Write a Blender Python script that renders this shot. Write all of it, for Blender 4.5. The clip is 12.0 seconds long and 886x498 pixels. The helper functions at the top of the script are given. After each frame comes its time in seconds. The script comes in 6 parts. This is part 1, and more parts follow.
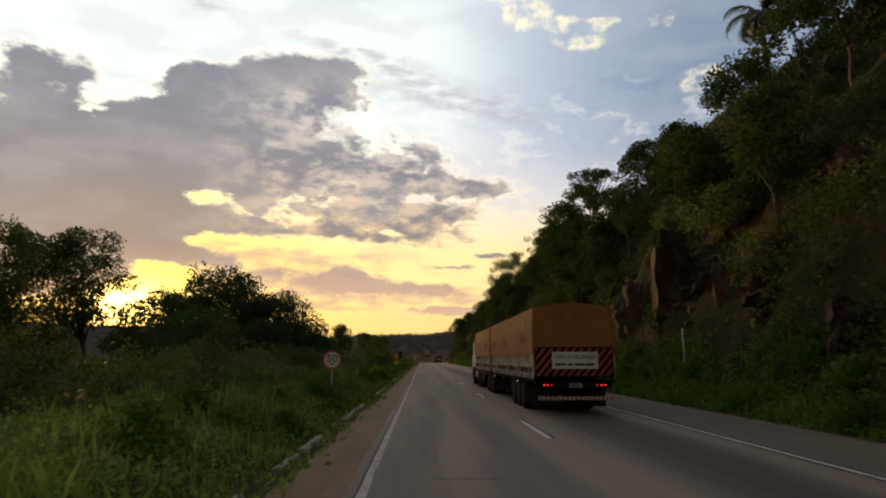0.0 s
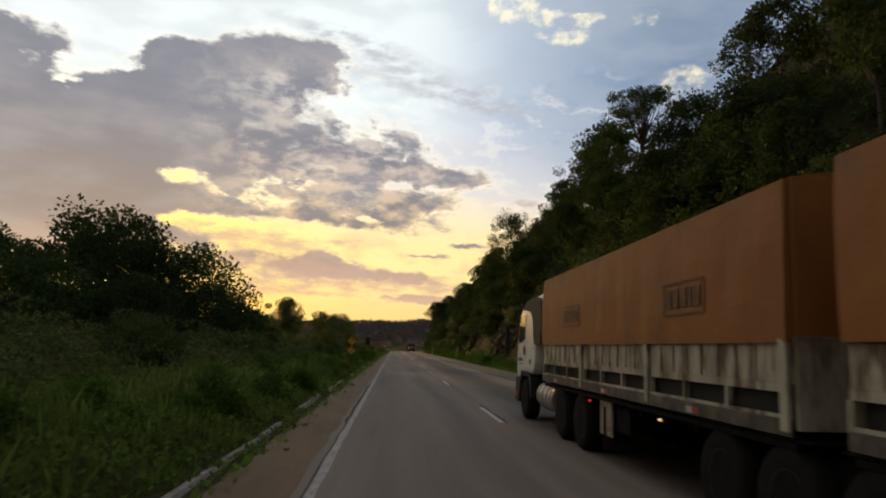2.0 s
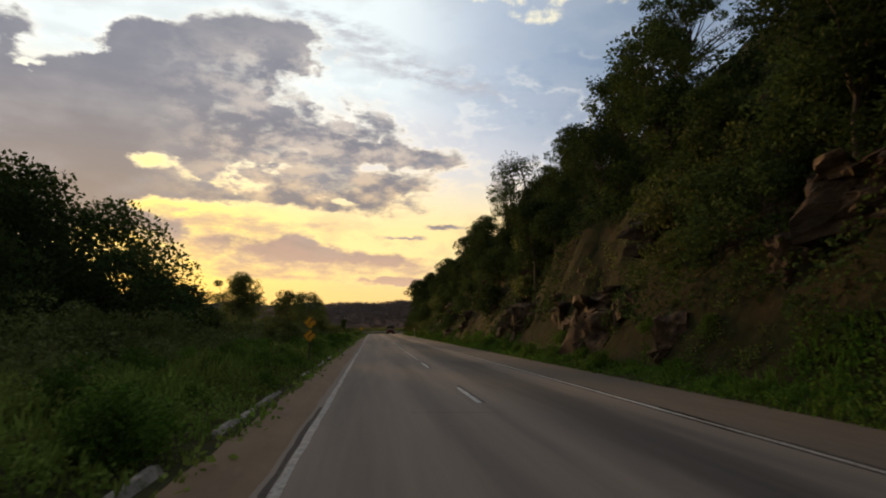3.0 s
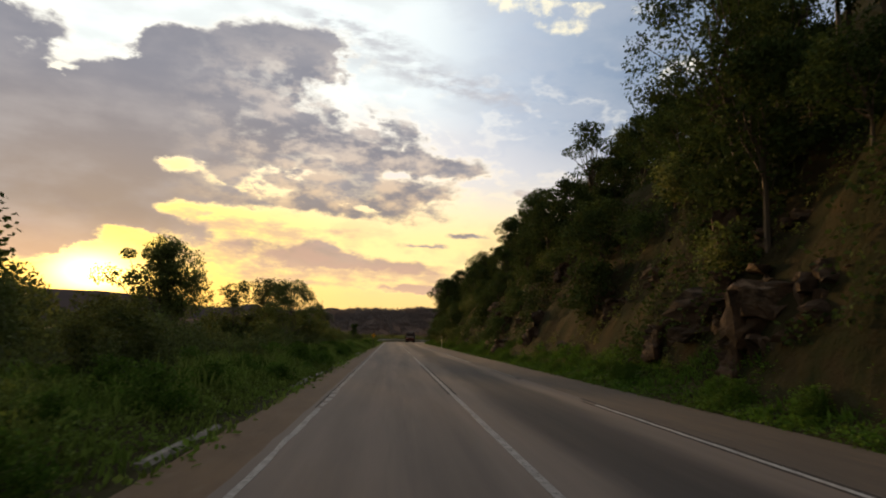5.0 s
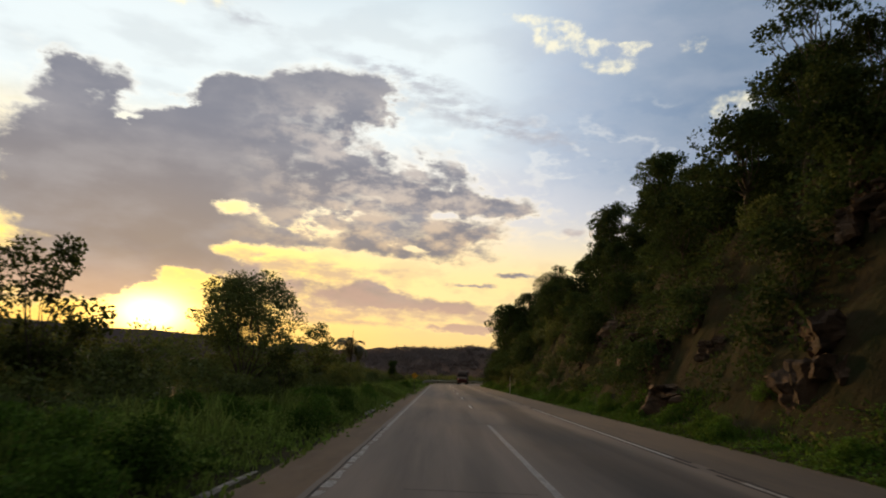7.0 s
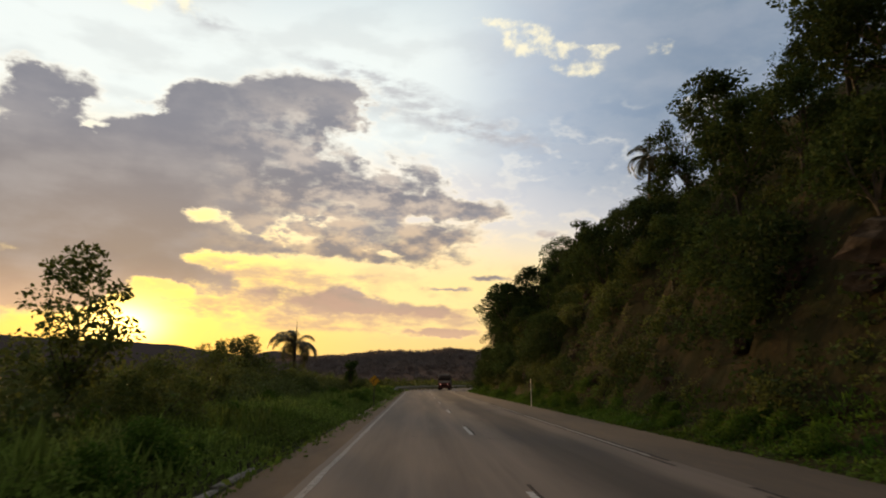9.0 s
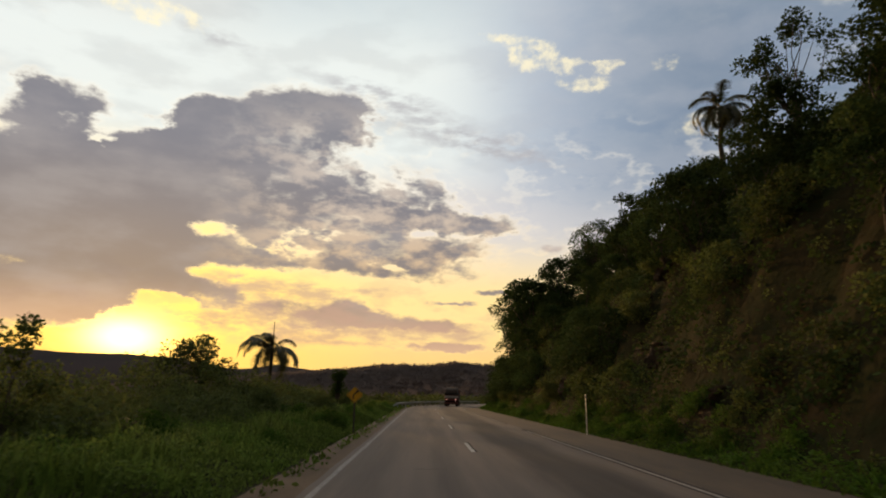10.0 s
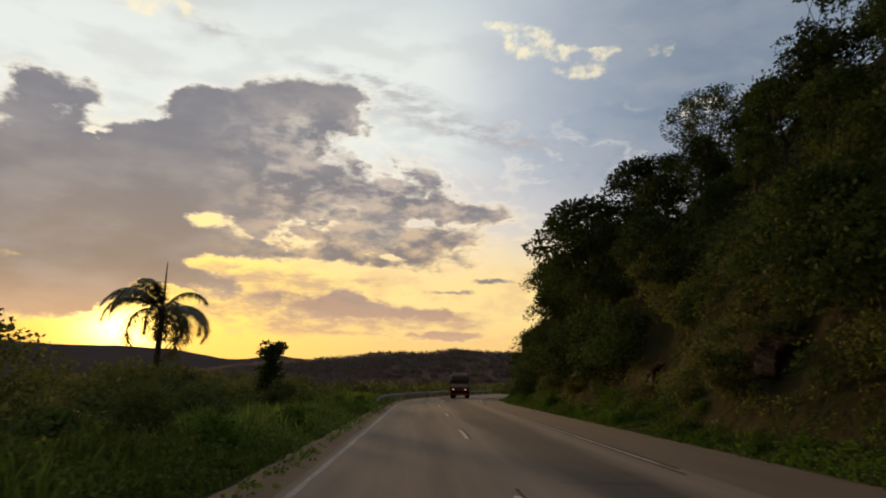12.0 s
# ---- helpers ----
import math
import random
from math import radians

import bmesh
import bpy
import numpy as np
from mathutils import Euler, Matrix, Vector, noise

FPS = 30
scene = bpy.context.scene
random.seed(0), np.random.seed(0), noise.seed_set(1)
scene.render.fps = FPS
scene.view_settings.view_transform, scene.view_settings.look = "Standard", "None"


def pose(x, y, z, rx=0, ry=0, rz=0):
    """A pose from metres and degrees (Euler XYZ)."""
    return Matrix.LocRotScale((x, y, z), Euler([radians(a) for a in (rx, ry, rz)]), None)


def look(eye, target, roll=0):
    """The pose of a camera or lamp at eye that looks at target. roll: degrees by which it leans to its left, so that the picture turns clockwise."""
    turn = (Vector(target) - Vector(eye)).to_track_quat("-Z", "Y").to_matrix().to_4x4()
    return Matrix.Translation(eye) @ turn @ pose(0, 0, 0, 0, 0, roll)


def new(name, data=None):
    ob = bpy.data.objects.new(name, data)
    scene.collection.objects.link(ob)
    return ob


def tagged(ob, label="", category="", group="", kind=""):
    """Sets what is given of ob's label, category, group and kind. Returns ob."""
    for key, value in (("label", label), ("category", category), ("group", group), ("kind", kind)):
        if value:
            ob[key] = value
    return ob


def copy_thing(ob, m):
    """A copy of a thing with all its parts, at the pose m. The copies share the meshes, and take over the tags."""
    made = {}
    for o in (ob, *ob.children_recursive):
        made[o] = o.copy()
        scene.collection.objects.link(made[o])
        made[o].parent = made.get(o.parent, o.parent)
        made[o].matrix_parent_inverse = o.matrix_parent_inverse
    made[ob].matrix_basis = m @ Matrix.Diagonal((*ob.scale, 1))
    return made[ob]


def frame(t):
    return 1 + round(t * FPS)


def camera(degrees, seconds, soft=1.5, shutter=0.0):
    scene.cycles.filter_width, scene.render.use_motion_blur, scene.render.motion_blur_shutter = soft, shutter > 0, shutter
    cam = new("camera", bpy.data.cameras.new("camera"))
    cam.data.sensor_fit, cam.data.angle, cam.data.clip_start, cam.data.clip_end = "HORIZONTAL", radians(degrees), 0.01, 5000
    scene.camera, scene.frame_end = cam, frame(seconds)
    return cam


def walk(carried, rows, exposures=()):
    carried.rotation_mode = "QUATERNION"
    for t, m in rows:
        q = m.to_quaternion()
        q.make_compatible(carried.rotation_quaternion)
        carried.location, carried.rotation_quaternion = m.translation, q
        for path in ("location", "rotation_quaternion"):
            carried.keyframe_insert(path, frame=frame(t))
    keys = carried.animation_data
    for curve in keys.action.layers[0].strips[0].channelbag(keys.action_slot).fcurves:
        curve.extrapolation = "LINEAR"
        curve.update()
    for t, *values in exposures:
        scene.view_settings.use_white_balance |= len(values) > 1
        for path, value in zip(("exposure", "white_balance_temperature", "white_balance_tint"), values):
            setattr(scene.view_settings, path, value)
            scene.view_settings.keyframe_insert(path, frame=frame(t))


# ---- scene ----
cam = camera(67, 12.0, soft=2.0, shutter=0.14)
PATH = [
    (0.0, (-2.720, 0.00, 1.780), (-2.420, 9.864, 3.395), -0.03),
    (0.5, (-2.720, 7.30, 1.780), (-2.536, 17.119, 3.666), 0.90),
    (1.0, (-2.720, 14.90, 1.780), (-2.319, 24.833, 2.866), 1.21),
    (1.5, (-2.660, 22.50, 1.780), (-2.236, 32.347, 3.468), 1.22),
    (2.0, (-2.600, 30.20, 1.780), (-1.934, 40.070, 3.240), 1.98),
    (2.5, (-2.560, 38.20, 1.780), (-2.053, 48.066, 3.331), 1.24),
    (3.0, (-2.520, 46.40, 1.780), (-1.498, 56.276, 2.972), 0.71),
    (3.2, (-2.455, 49.70, 1.780), (-2.525, 59.614, 3.086), 0.76),
    (4.8, (-1.935, 76.10, 1.780), (-1.381, 85.982, 3.206), 1.75),
    (5.0, (-1.870, 79.40, 1.780), (-1.165, 89.288, 3.093), 2.16),
    (5.5, (-1.825, 87.60, 1.780), (-1.078, 97.477, 3.153), 1.14),
    (6.0, (-1.780, 95.90, 1.780), (-1.361, 105.767, 3.353), 2.05),
    (6.5, (-1.784, 104.10, 1.780), (-1.802, 113.921, 3.663), 3.52),
    (6.7, (-1.786, 107.40, 1.780), (-1.876, 117.222, 3.655), 2.90),
    (8.3, (-1.798, 134.00, 1.780), (-1.432, 143.830, 3.581), 0.06),
    (8.5, (-1.800, 137.30, 1.780), (-1.372, 147.149, 3.455), -0.18),
    (9.0, (-1.740, 145.60, 1.780), (-1.406, 155.405, 3.715), 0.94),
    (9.5, (-1.680, 153.90, 1.780), (-1.374, 163.681, 3.838), 1.09),
    (10.0, (-1.590, 162.10, 1.780), (-1.336, 171.864, 3.923), 1.24),
    (10.5, (-1.500, 170.10, 1.780), (-1.331, 179.780, 4.282), 1.00),
    (11.0, (-1.483, 177.90, 1.780), (-1.180, 187.514, 4.514), 0.27),
    (11.5, (-1.467, 185.80, 1.780), (-1.021, 195.545, 3.980), 0.40),
    (12.0, (-1.450, 193.70, 1.780), (-1.153, 203.497, 3.763), 0.64),
]
walk(cam, [(r[0], look(r[1], r[2], r[3])) for r in PATH], [(0, 0.54, 7050, 9), (1, 0.56, 7050, 9), (2.5, 0.46, 6800, 8), (5, 0.56, 7000, 9), (5.5, 0.52, 6700, 8), (6.5, 0.42, 6700, 8), (8.5, 0.45, 7050, 8), (10.5, 0.30, 7250, 9), (12, 0.26, 7300, 9)])

# ---- world, sun ----
SUN_AZ, SUN_EL = -23.6, 3.9      # degrees right of the road's direction, above the horizon


def build_world():
    world = bpy.data.worlds.new("evening_sky")
    scene.world = world
    world.use_nodes = True
    nt = world.node_tree
    nt.nodes.clear()
    L = nt.links

    def node(kind, **kw):
        n = nt.nodes.new(kind)
        for key, value in kw.items():
            if key == "operation":
                n.operation = value
            elif key == "blend_type":
                n.blend_type = value
        return n

    def put(sock, v):
        if isinstance(v, (int, float, tuple)):
            sock.default_value = v
        else:
            L.new(v, sock)

    def m(op, a, b=0.0, c=0.0, clamp=False):
        n = node("ShaderNodeMath", operation=op)
        n.use_clamp = clamp
        for k, v in enumerate((a, b, c)):
            put(n.inputs[k], v)
        return n.outputs[0]

    def step(lo, hi, v):
        n = node("ShaderNodeMapRange")
        n.interpolation_type = "SMOOTHSTEP"
        put(n.inputs["Value"], v)
        n.inputs["From Min"].default_value, n.inputs["From Max"].default_value = lo, hi
        return n.outputs[0]

    def mix(f, a, b, blend="MIX"):
        n = node("ShaderNodeMixRGB", blend_type=blend)
        put(n.inputs[0], f), put(n.inputs[1], a), put(n.inputs[2], b)
        return n.outputs[0]

    def rgb(r, g, b):
        return (r, g, b, 1.0)

    way = node("ShaderNodeTexCoord").outputs["Generated"]
    sep = node("ShaderNodeSeparateXYZ")
    L.new(way, sep.inputs[0])
    az = m("DEGREES", m("ARCTAN2", sep.outputs[0], sep.outputs[1]))
    el = m("DEGREES", m("ARCSINE", sep.outputs[2]))
    flat = node("ShaderNodeCombineXYZ")
    L.new(az, flat.inputs[0]), L.new(el, flat.inputs[1])
    flat = flat.outputs[0]

    def fbm(scale, detail, rough, stretch, seed):
        mp = node("ShaderNodeMapping")
        L.new(flat, mp.inputs[0])
        mp.inputs["Location"].default_value = (seed, seed * 0.7, 0)
        mp.inputs["Scale"].default_value = (scale, scale * stretch, 1)
        n = node("ShaderNodeTexNoise")
        L.new(mp.outputs[0], n.inputs["Vector"])
        n.inputs["Scale"].default_value = 1.0
        n.inputs["Detail"].default_value, n.inputs["Roughness"].default_value = detail, rough
        return n

    def warped(amount, scale, seed):
        n = fbm(scale, 5, 0.6, 1.7, seed)
        sub = node("ShaderNodeVectorMath", operation="SUBTRACT")
        L.new(n.outputs["Color"], sub.inputs[0])
        sub.inputs[1].default_value = (0.5, 0.5, 0.5)
        sc = node("ShaderNodeVectorMath", operation="MULTIPLY")
        L.new(sub.outputs[0], sc.inputs[0])
        sc.inputs[1].default_value = (amount, amount * 0.55, 0)
        return sc.outputs[0]

    w1, w2 = warped(4.0, 0.22, 3.1), warped(1.8, 0.8, 9.4)
    a1 = node("ShaderNodeVectorMath", operation="ADD")
    L.new(flat, a1.inputs[0]), L.new(w1, a1.inputs[1])
    a2 = node("ShaderNodeVectorMath", operation="ADD")
    L.new(a1.outputs[0], a2.inputs[0]), L.new(w2, a2.inputs[1])
    place = a2.outputs[0]
    a3 = node("ShaderNodeVectorMath", operation="ADD")
    L.new(flat, a3.inputs[0]), L.new(w2, a3.inputs[1])
    close = a3.outputs[0]

    def blob(a, e, ra, re, tilt, where):
        mp = node("ShaderNodeMapping")
        mp.vector_type = "TEXTURE"
        L.new(where, mp.inputs[0])
        mp.inputs["Location"].default_value = (a, e, 0)
        mp.inputs["Rotation"].default_value = (0, 0, radians(tilt))
        mp.inputs["Scale"].default_value = (ra * 1.25, re * 1.25, 1)
        g = node("ShaderNodeTexGradient")
        g.gradient_type = "SPHERICAL"
        L.new(mp.outputs[0], g.inputs[0])
        return g.outputs[1]

    total = {"cloud": 0.0, "gap": 0.0, "puff": 0.0, "wisp": 0.0}

    def add(kind, a, e, ra, re, w, tilt):
        total[kind] = m("MULTIPLY_ADD", blob(a, e, ra, re, tilt, place if kind != "puff" and re > 1.25 else close), w * 1.6, total[kind])

    def cloud(*v):
        add("cloud", *v)

    def gap(*v):
        add("gap", *v)

    def puff(*v):
        add("puff", *v)

    def wisp(*v):
        add("wisp", *v)

    # the dark bank: its small outrider, the long ridge, the deep windward mass and the ragged tail
    cloud(-29.9, 20.8, 3.6, 1.49, 1.0, 6)
    cloud(-32.2, 21.7, 1.5, 1.08, 0.8, 0)
    cloud(-30.5, 18.2, 4.5, 1.1, 0.4, 0)
    cloud(-32.2, 19.5, 2.0, 1.10, 0.7, 0)
    cloud(-20.2, 19.1, 9.4, 2.55, 1.1, 3)
    cloud(-15.2, 21.2, 8.3, 2.51, 1.0, 4)
    cloud(-9.8, 22.7, 6.0, 2.33, 0.9, -8)
    cloud(-19.5, 22.3, 2.5, 1.21, 0.7, 10)
    cloud(-29.0, 14.9, 9.0, 4.06, 1.2, 0)
    cloud(-27.6, 10.7, 8.8, 3.96, 1.1, 0)
    cloud(-27.3, 7.5, 6.6, 1.98, 0.9, 0)
    cloud(-29.5, 6.0, 6.5, 1.9, 0.9, 0)
    cloud(-21.0, 9.6, 5.0, 1.5, 0.55, 0)
    cloud(-18.7, 15.7, 12.3, 3.58, 1.1, -3)
    cloud(-10.1, 17.3, 10.3, 3.07, 0.85, -8)
    cloud(-6.3, 14.4, 11.8, 2.47, 0.8, -5)
    cloud(-2.6, 11.5, 8.7, 2.05, 1.0, -2)
    cloud(4.0, 14.4, 5.6, 1.09, 0.95, -4)
    cloud(0.2, 17.2, 5.2, 1.80, 0.55, -25)
    cloud(-9.8, 11.1, 6.7, 1.34, 0.6, 0)
    cloud(-15.9, 11.2, 7.1, 1.95, 0.7, 0)
    cloud(-19.4, 7.6, 4.0, 1.27, 0.5, 0)
    cloud(-8.0, 23.2, 4.6, 2.0, 0.8, -6)
    cloud(-14.6, 22.4, 6.5, 1.6, 0.7, 2)
    # thin trails to windward
    wisp(-2.7, 24.2, 6.2, 0.94, 0.4, -10)
    wisp(2.6, 21.9, 7.7, 1.05, 0.45, -8)
    wisp(7.4, 20.5, 5.2, 0.79, 0.4, -10)
    wisp(-5.6, 25.5, 6.2, 0.59, 0.4, -8)
    wisp(-19.1, 27.9, 3.4, 0.69, 0.3, -10)
    wisp(10.9, 12.4, 1.0, 0.32, 0.7, 0)
    # low heaps and streaks over the hills
    cloud(-7.6, 6.1, 5.2, 1.25, 0.68, 0)
    cloud(-17.0, 8.5, 4.2, 1.0, 0.55, 0)
    cloud(-13.5, 7.0, 4.5, 0.9, 0.5, 0)
    cloud(-6.4, 7.0, 2.6, 1.1, 0.8, -15)
    cloud(-0.5, 5.9, 6.0, 0.7, 0.75, -2)
    wisp(-9.5, 6.6, 6.0, 1.6, 0.8, 0)
    wisp(-3.0, 4.8, 7.5, 0.8, 0.9, 0)
    wisp(-13.0, 8.6, 6.0, 0.8, 0.7, -4)
    wisp(-17.5, 5.6, 4.0, 0.8, 0.5, 0)
    wisp(-9.6, 4.8, 6.5, 0.89, 0.55, 0)
    wisp(0.2, 5.4, 6.4, 0.68, 0.6, 0)
    cloud(1.6, 4.0, 4.6, 0.36, 0.85, 0)
    cloud(2.5, 7.7, 3.0, 0.23, 0.7, -2)
    cloud(6.0, 8.7, 2.1, 0.27, 0.8, 0)
    wisp(-13.6, 6.9, 3.0, 0.44, 0.35, 0)
    wisp(-4.4, 8.5, 4.1, 0.32, 0.35, 0)
    # lit rents in the bank
    gap(-31.0, 18.6, 3.4, 0.5, 0.3, 4)
    gap(-27.2, 19.1, 1.5, 1.55, 1.1, -50)
    gap(-23.0, 20.6, 3.0, 0.96, 0.85, 8)
    gap(-24.5, 21.5, 2.3, 1.17, 0.6, 0)
    gap(-5.8, 23.0, 2.8, 1.11, 0.8, -10)
    gap(-2.7, 20.9, 3.8, 0.88, 0.65, -25)
    gap(-4.1, 18.8, 4.2, 0.62, 0.5, -30)
    gap(-10.1, 18.4, 2.7, 0.52, 0.35, -5)
    gap(3.5, 16.7, 2.8, 0.63, 0.85, -38)
    gap(7.3, 16.1, 1.9, 0.54, 0.5, -10)
    gap(-18.0, 12.9, 2.1, 0.77, 0.9, 8)
    gap(-12.3, 11.8, 3.7, 0.88, 1.0, -6)
    gap(-8.8, 13.2, 3.2, 0.54, 0.9, 4)
    gap(0.2, 13.4, 2.8, 0.64, 0.8, 4)
    gap(-3.5, 10.7, 2.2, 0.32, 0.8, -6)
    gap(6.8, 13.3, 2.8, 0.45, 0.6, -4)
    gap(-21.0, 12.9, 2.4, 0.42, 0.4, 5)
    gap(-15.4, 9.4, 3.8, 0.87, 1.1, -4)
    gap(-11.5, 8.6, 6.5, 0.80, 1.0, -3)
    gap(-6.2, 9.4, 5.4, 0.41, 0.6, -3)
    gap(-18.7, 9.5, 2.4, 0.68, 0.5, 0)
    gap(-21.1, 6.8, 2.7, 0.84, 1.6, -12)
    gap(-23.3, 4.6, 2.8, 1.64, 1.5, 0)
    gap(-27.1, 4.2, 3.6, 0.7, 0.7, 4)
    # small bright heaps high up
    puff(9.5, 28.4, 2.9, 1.46, 0.9, 0)
    puff(13.3, 26.8, 3.5, 1.39, 1.0, -12)
    puff(6.3, 29.9, 2.5, 0.64, 0.6, 0)
    puff(21.0, 26.9, 1.8, 0.8, 0.5, 0)
    puff(24.1, 22.0, 3.2, 1.3, 0.6, 0)
    puff(-25.5, 29.0, 6.5, 1.3, 0.8, -4)
    puff(16.5, 27.3, 1.4, 0.6, 0.6, 0)

    fine = fbm(0.50, 9, 0.62, 1.9, 1.7).outputs[0]
    middle = fbm(0.17, 8, 0.56, 1.6, 8.8).outputs[0]
    veil = fbm(0.13, 6, 0.5, 2.6, 4.4).outputs[0]
    crumb = fbm(0.6, 7, 0.6, 1.2, 6.1).outputs[0]
    broad = fbm(0.12, 6, 0.6, 2.0, 5.3).outputs[0]
    ragged = m("ADD", m("MULTIPLY", m("SUBTRACT", middle, 0.5), 1.35), m("MULTIPLY", m("SUBTRACT", fine, 0.5), 1.7))
    ragged = m("MULTIPLY", ragged, m("ADD", 0.06, m("MINIMUM", m("MULTIPLY", total["cloud"], 2.6), 0.98)))
    # rents break up into strands; bright filaments run through the thin side of the bank
    strand = fbm(0.26, 7, 0.56, 2.2, 12.3).outputs[0]
    wires = fbm(0.15, 7, 0.55, 2.0, 15.6).outputs[0]
    torn = m("MULTIPLY", total["gap"], m("ADD", 0.25, m("MULTIPLY", step(0.36, 0.60, strand), 1.05)))
    dens = m("ADD", m("SUBTRACT", total["cloud"], torn), ragged)
    thin_side = m("MULTIPLY", step(-21, -9, az), m("MULTIPLY", step(8.5, 11.5, el), step(25, 20, el)))
    wire = m("MULTIPLY", step(0.045, 0.0, m("ABSOLUTE", m("SUBTRACT", wires, 0.47))), step(0.40, 0.58, strand))
    dens = m("SUBTRACT", dens, m("MULTIPLY", m("MULTIPLY", wire, thin_side), 0.34))
    dens = m("SUBTRACT", dens, m("MULTIPLY", m("MULTIPLY", step(0.48, 0.66, strand), thin_side), 0.14))
    # broken cloud all over the rest of the sky, thin
    rest = m("MULTIPLY", step(0.52, 0.75, broad), step(20, 45, m("ABSOLUTE", az)))
    dens = m("ADD", dens, m("MULTIPLY", m("MULTIPLY", rest, step(120, 80, m("ABSOLUTE", az))), 0.8))

    # distance from the sun
    d_az, d_el = m("SUBTRACT", az, SUN_AZ), m("SUBTRACT", el, SUN_EL)
    far2 = m("ADD", m("MULTIPLY", m("MULTIPLY", d_az, d_az), 0.5), m("MULTIPLY", d_el, d_el))
    glow_wide = m("EXPONENT", m("MULTIPLY", far2, -1 / 110))
    near2 = m("ADD", m("MULTIPLY", m("MULTIPLY", d_az, d_az), 0.45), m("MULTIPLY", m("MULTIPLY", d_el, d_el), 1.5))
    glow_near = m("EXPONENT", m("MULTIPLY", near2, -1 / 3.2))

    # the clear sky behind: gold by the sun, rose and lavender away from it, white above the bank, blue to windward
    off = step(-22, 1, az)
    horizon = mix(off, rgb(0.86, 0.44, 0.13), rgb(0.78, 0.51, 0.21))
    gold = mix(off, rgb(0.86, 0.60, 0.17), rgb(0.82, 0.64, 0.31))
    pale = mix(off, rgb(0.80, 0.66, 0.36), rgb(0.62, 0.60, 0.62))
    white = mix(step(1, 17, az), rgb(0.64, 0.715, 0.765), rgb(0.28, 0.35, 0.47))
    white = mix(m("MULTIPLY", step(0.44, 0.62, veil), 0.55), white, mix(0.5, white, rgb(0.36, 0.39, 0.44)))
    top = mix(step(-26, -12, az), rgb(0.45, 0.46, 0.49), rgb(0.47, 0.56, 0.64))
    clear = mix(step(2.0, 6.5, el), horizon, gold)
    clear = mix(step(7.5, 15.0, el), clear, pale)
    clear = mix(step(15.0, 21.0, el), clear, white)
    clear = mix(step(26.5, 34.0, el), clear, top)
    nishita = node("ShaderNodeTexSky")
    nishita.sky_type = "NISHITA"
    nishita.sun_disc = False
    nishita.sun_elevation, nishita.sun_rotation = radians(SUN_EL), radians(SUN_AZ)
    blue = mix(step(4, 26, az), rgb(0.33, 0.40, 0.53), rgb(0.125, 0.185, 0.29))
    blue = mix(0.06, blue, mix(1.0, nishita.outputs[0], rgb(0.1, 0.1, 0.1), "MULTIPLY"), "ADD")
    side = m("MULTIPLY", step(-3, 16, az), step(8, 19, el))
    clear = mix(m("MULTIPLY", side, 0.92), clear, blue)
    away = step(38, 85, m("ABSOLUTE", az))
    clear = mix(m("MULTIPLY", away, 0.9), clear, mix(step(12, 45, el), rgb(0.022, 0.025, 0.030), rgb(0.135, 0.138, 0.145)))
    # slow lilac streaks in the blue
    haze = m("MULTIPLY", m("MULTIPLY", step(0.42, 0.66, veil), side), 0.18)
    clear = mix(haze, clear, rgb(0.38, 0.41, 0.50))
    clear = mix(1.0, clear, mix(glow_wide, rgb(0, 0, 0), rgb(0.46, 0.30, 0.02)), "ADD")

    # cloud colours: lit rims, blue-grey bodies, warm below and on the thin side
    body = mix(step(3.2, 9.5, el), rgb(0.50, 0.325, 0.235), mix(step(8, 19, el), rgb(0.192, 0.174, 0.186), rgb(0.165, 0.172, 0.218)))
    patchy = m("ADD", m("MULTIPLY", veil, 0.70), m("ADD", m("MULTIPLY", middle, 0.20), m("MULTIPLY", fine, 0.10)))
    body = mix(m("MULTIPLY", step(0.40, 0.66, patchy), 0.75), body, mix(step(3.5, 9.5, el), rgb(0.58, 0.385, 0.275), rgb(0.262, 0.258, 0.292)))
    fleck = fbm(0.36, 8, 0.60, 1.9, 21.7).outputs[0]
    soft_light = m("ADD", m("MULTIPLY", middle, 0.35), m("MULTIPLY", fleck, 0.65))
    body = mix(m("MULTIPLY", thin_side, m("MULTIPLY", step(0.44, 0.60, soft_light), 0.85)), body, mix(step(8, 18, el), rgb(0.62, 0.44, 0.27), rgb(0.48, 0.43, 0.41)))
    body = mix(1.0, body, mix(glow_wide, rgb(0, 0, 0), rgb(0.095, 0.045, 0.0)), "ADD")
    rim = mix(step(6, 19, el), rgb(0.98, 0.70, 0.29), rgb(0.86, 0.83, 0.76))
    # soft pink streaks in the clear band below the bank
    band = m("MULTIPLY", m("MULTIPLY", step(2.5, 5, el), step(11.5, 8, el)), step(0.46, 0.64, strand))
    clear = mix(m("MULTIPLY", band, 0.40), clear, rgb(0.58, 0.38, 0.25))
    lit = mix(step(0.05, 0.95, dens), rim, body)
    col = mix(m("MULTIPLY", step(-0.12, 0.78, dens), 0.96), clear, lit)
    threads = m("MULTIPLY", m("MULTIPLY", step(0.06, 0.0, m("ABSOLUTE", m("SUBTRACT", wires, 0.47))), thin_side), step(0.44, 0.58, strand))
    col = mix(m("MULTIPLY", threads, 0.26), col, rim)
    torn_veil = fbm(0.34, 8, 0.62, 3.0, 27.3).outputs[0]
    trail = m("MULTIPLY", m("MULTIPLY", m("MINIMUM", m("MULTIPLY", total["wisp"], 1.9), 1.0), step(0.34, 0.62, torn_veil)), 0.72)
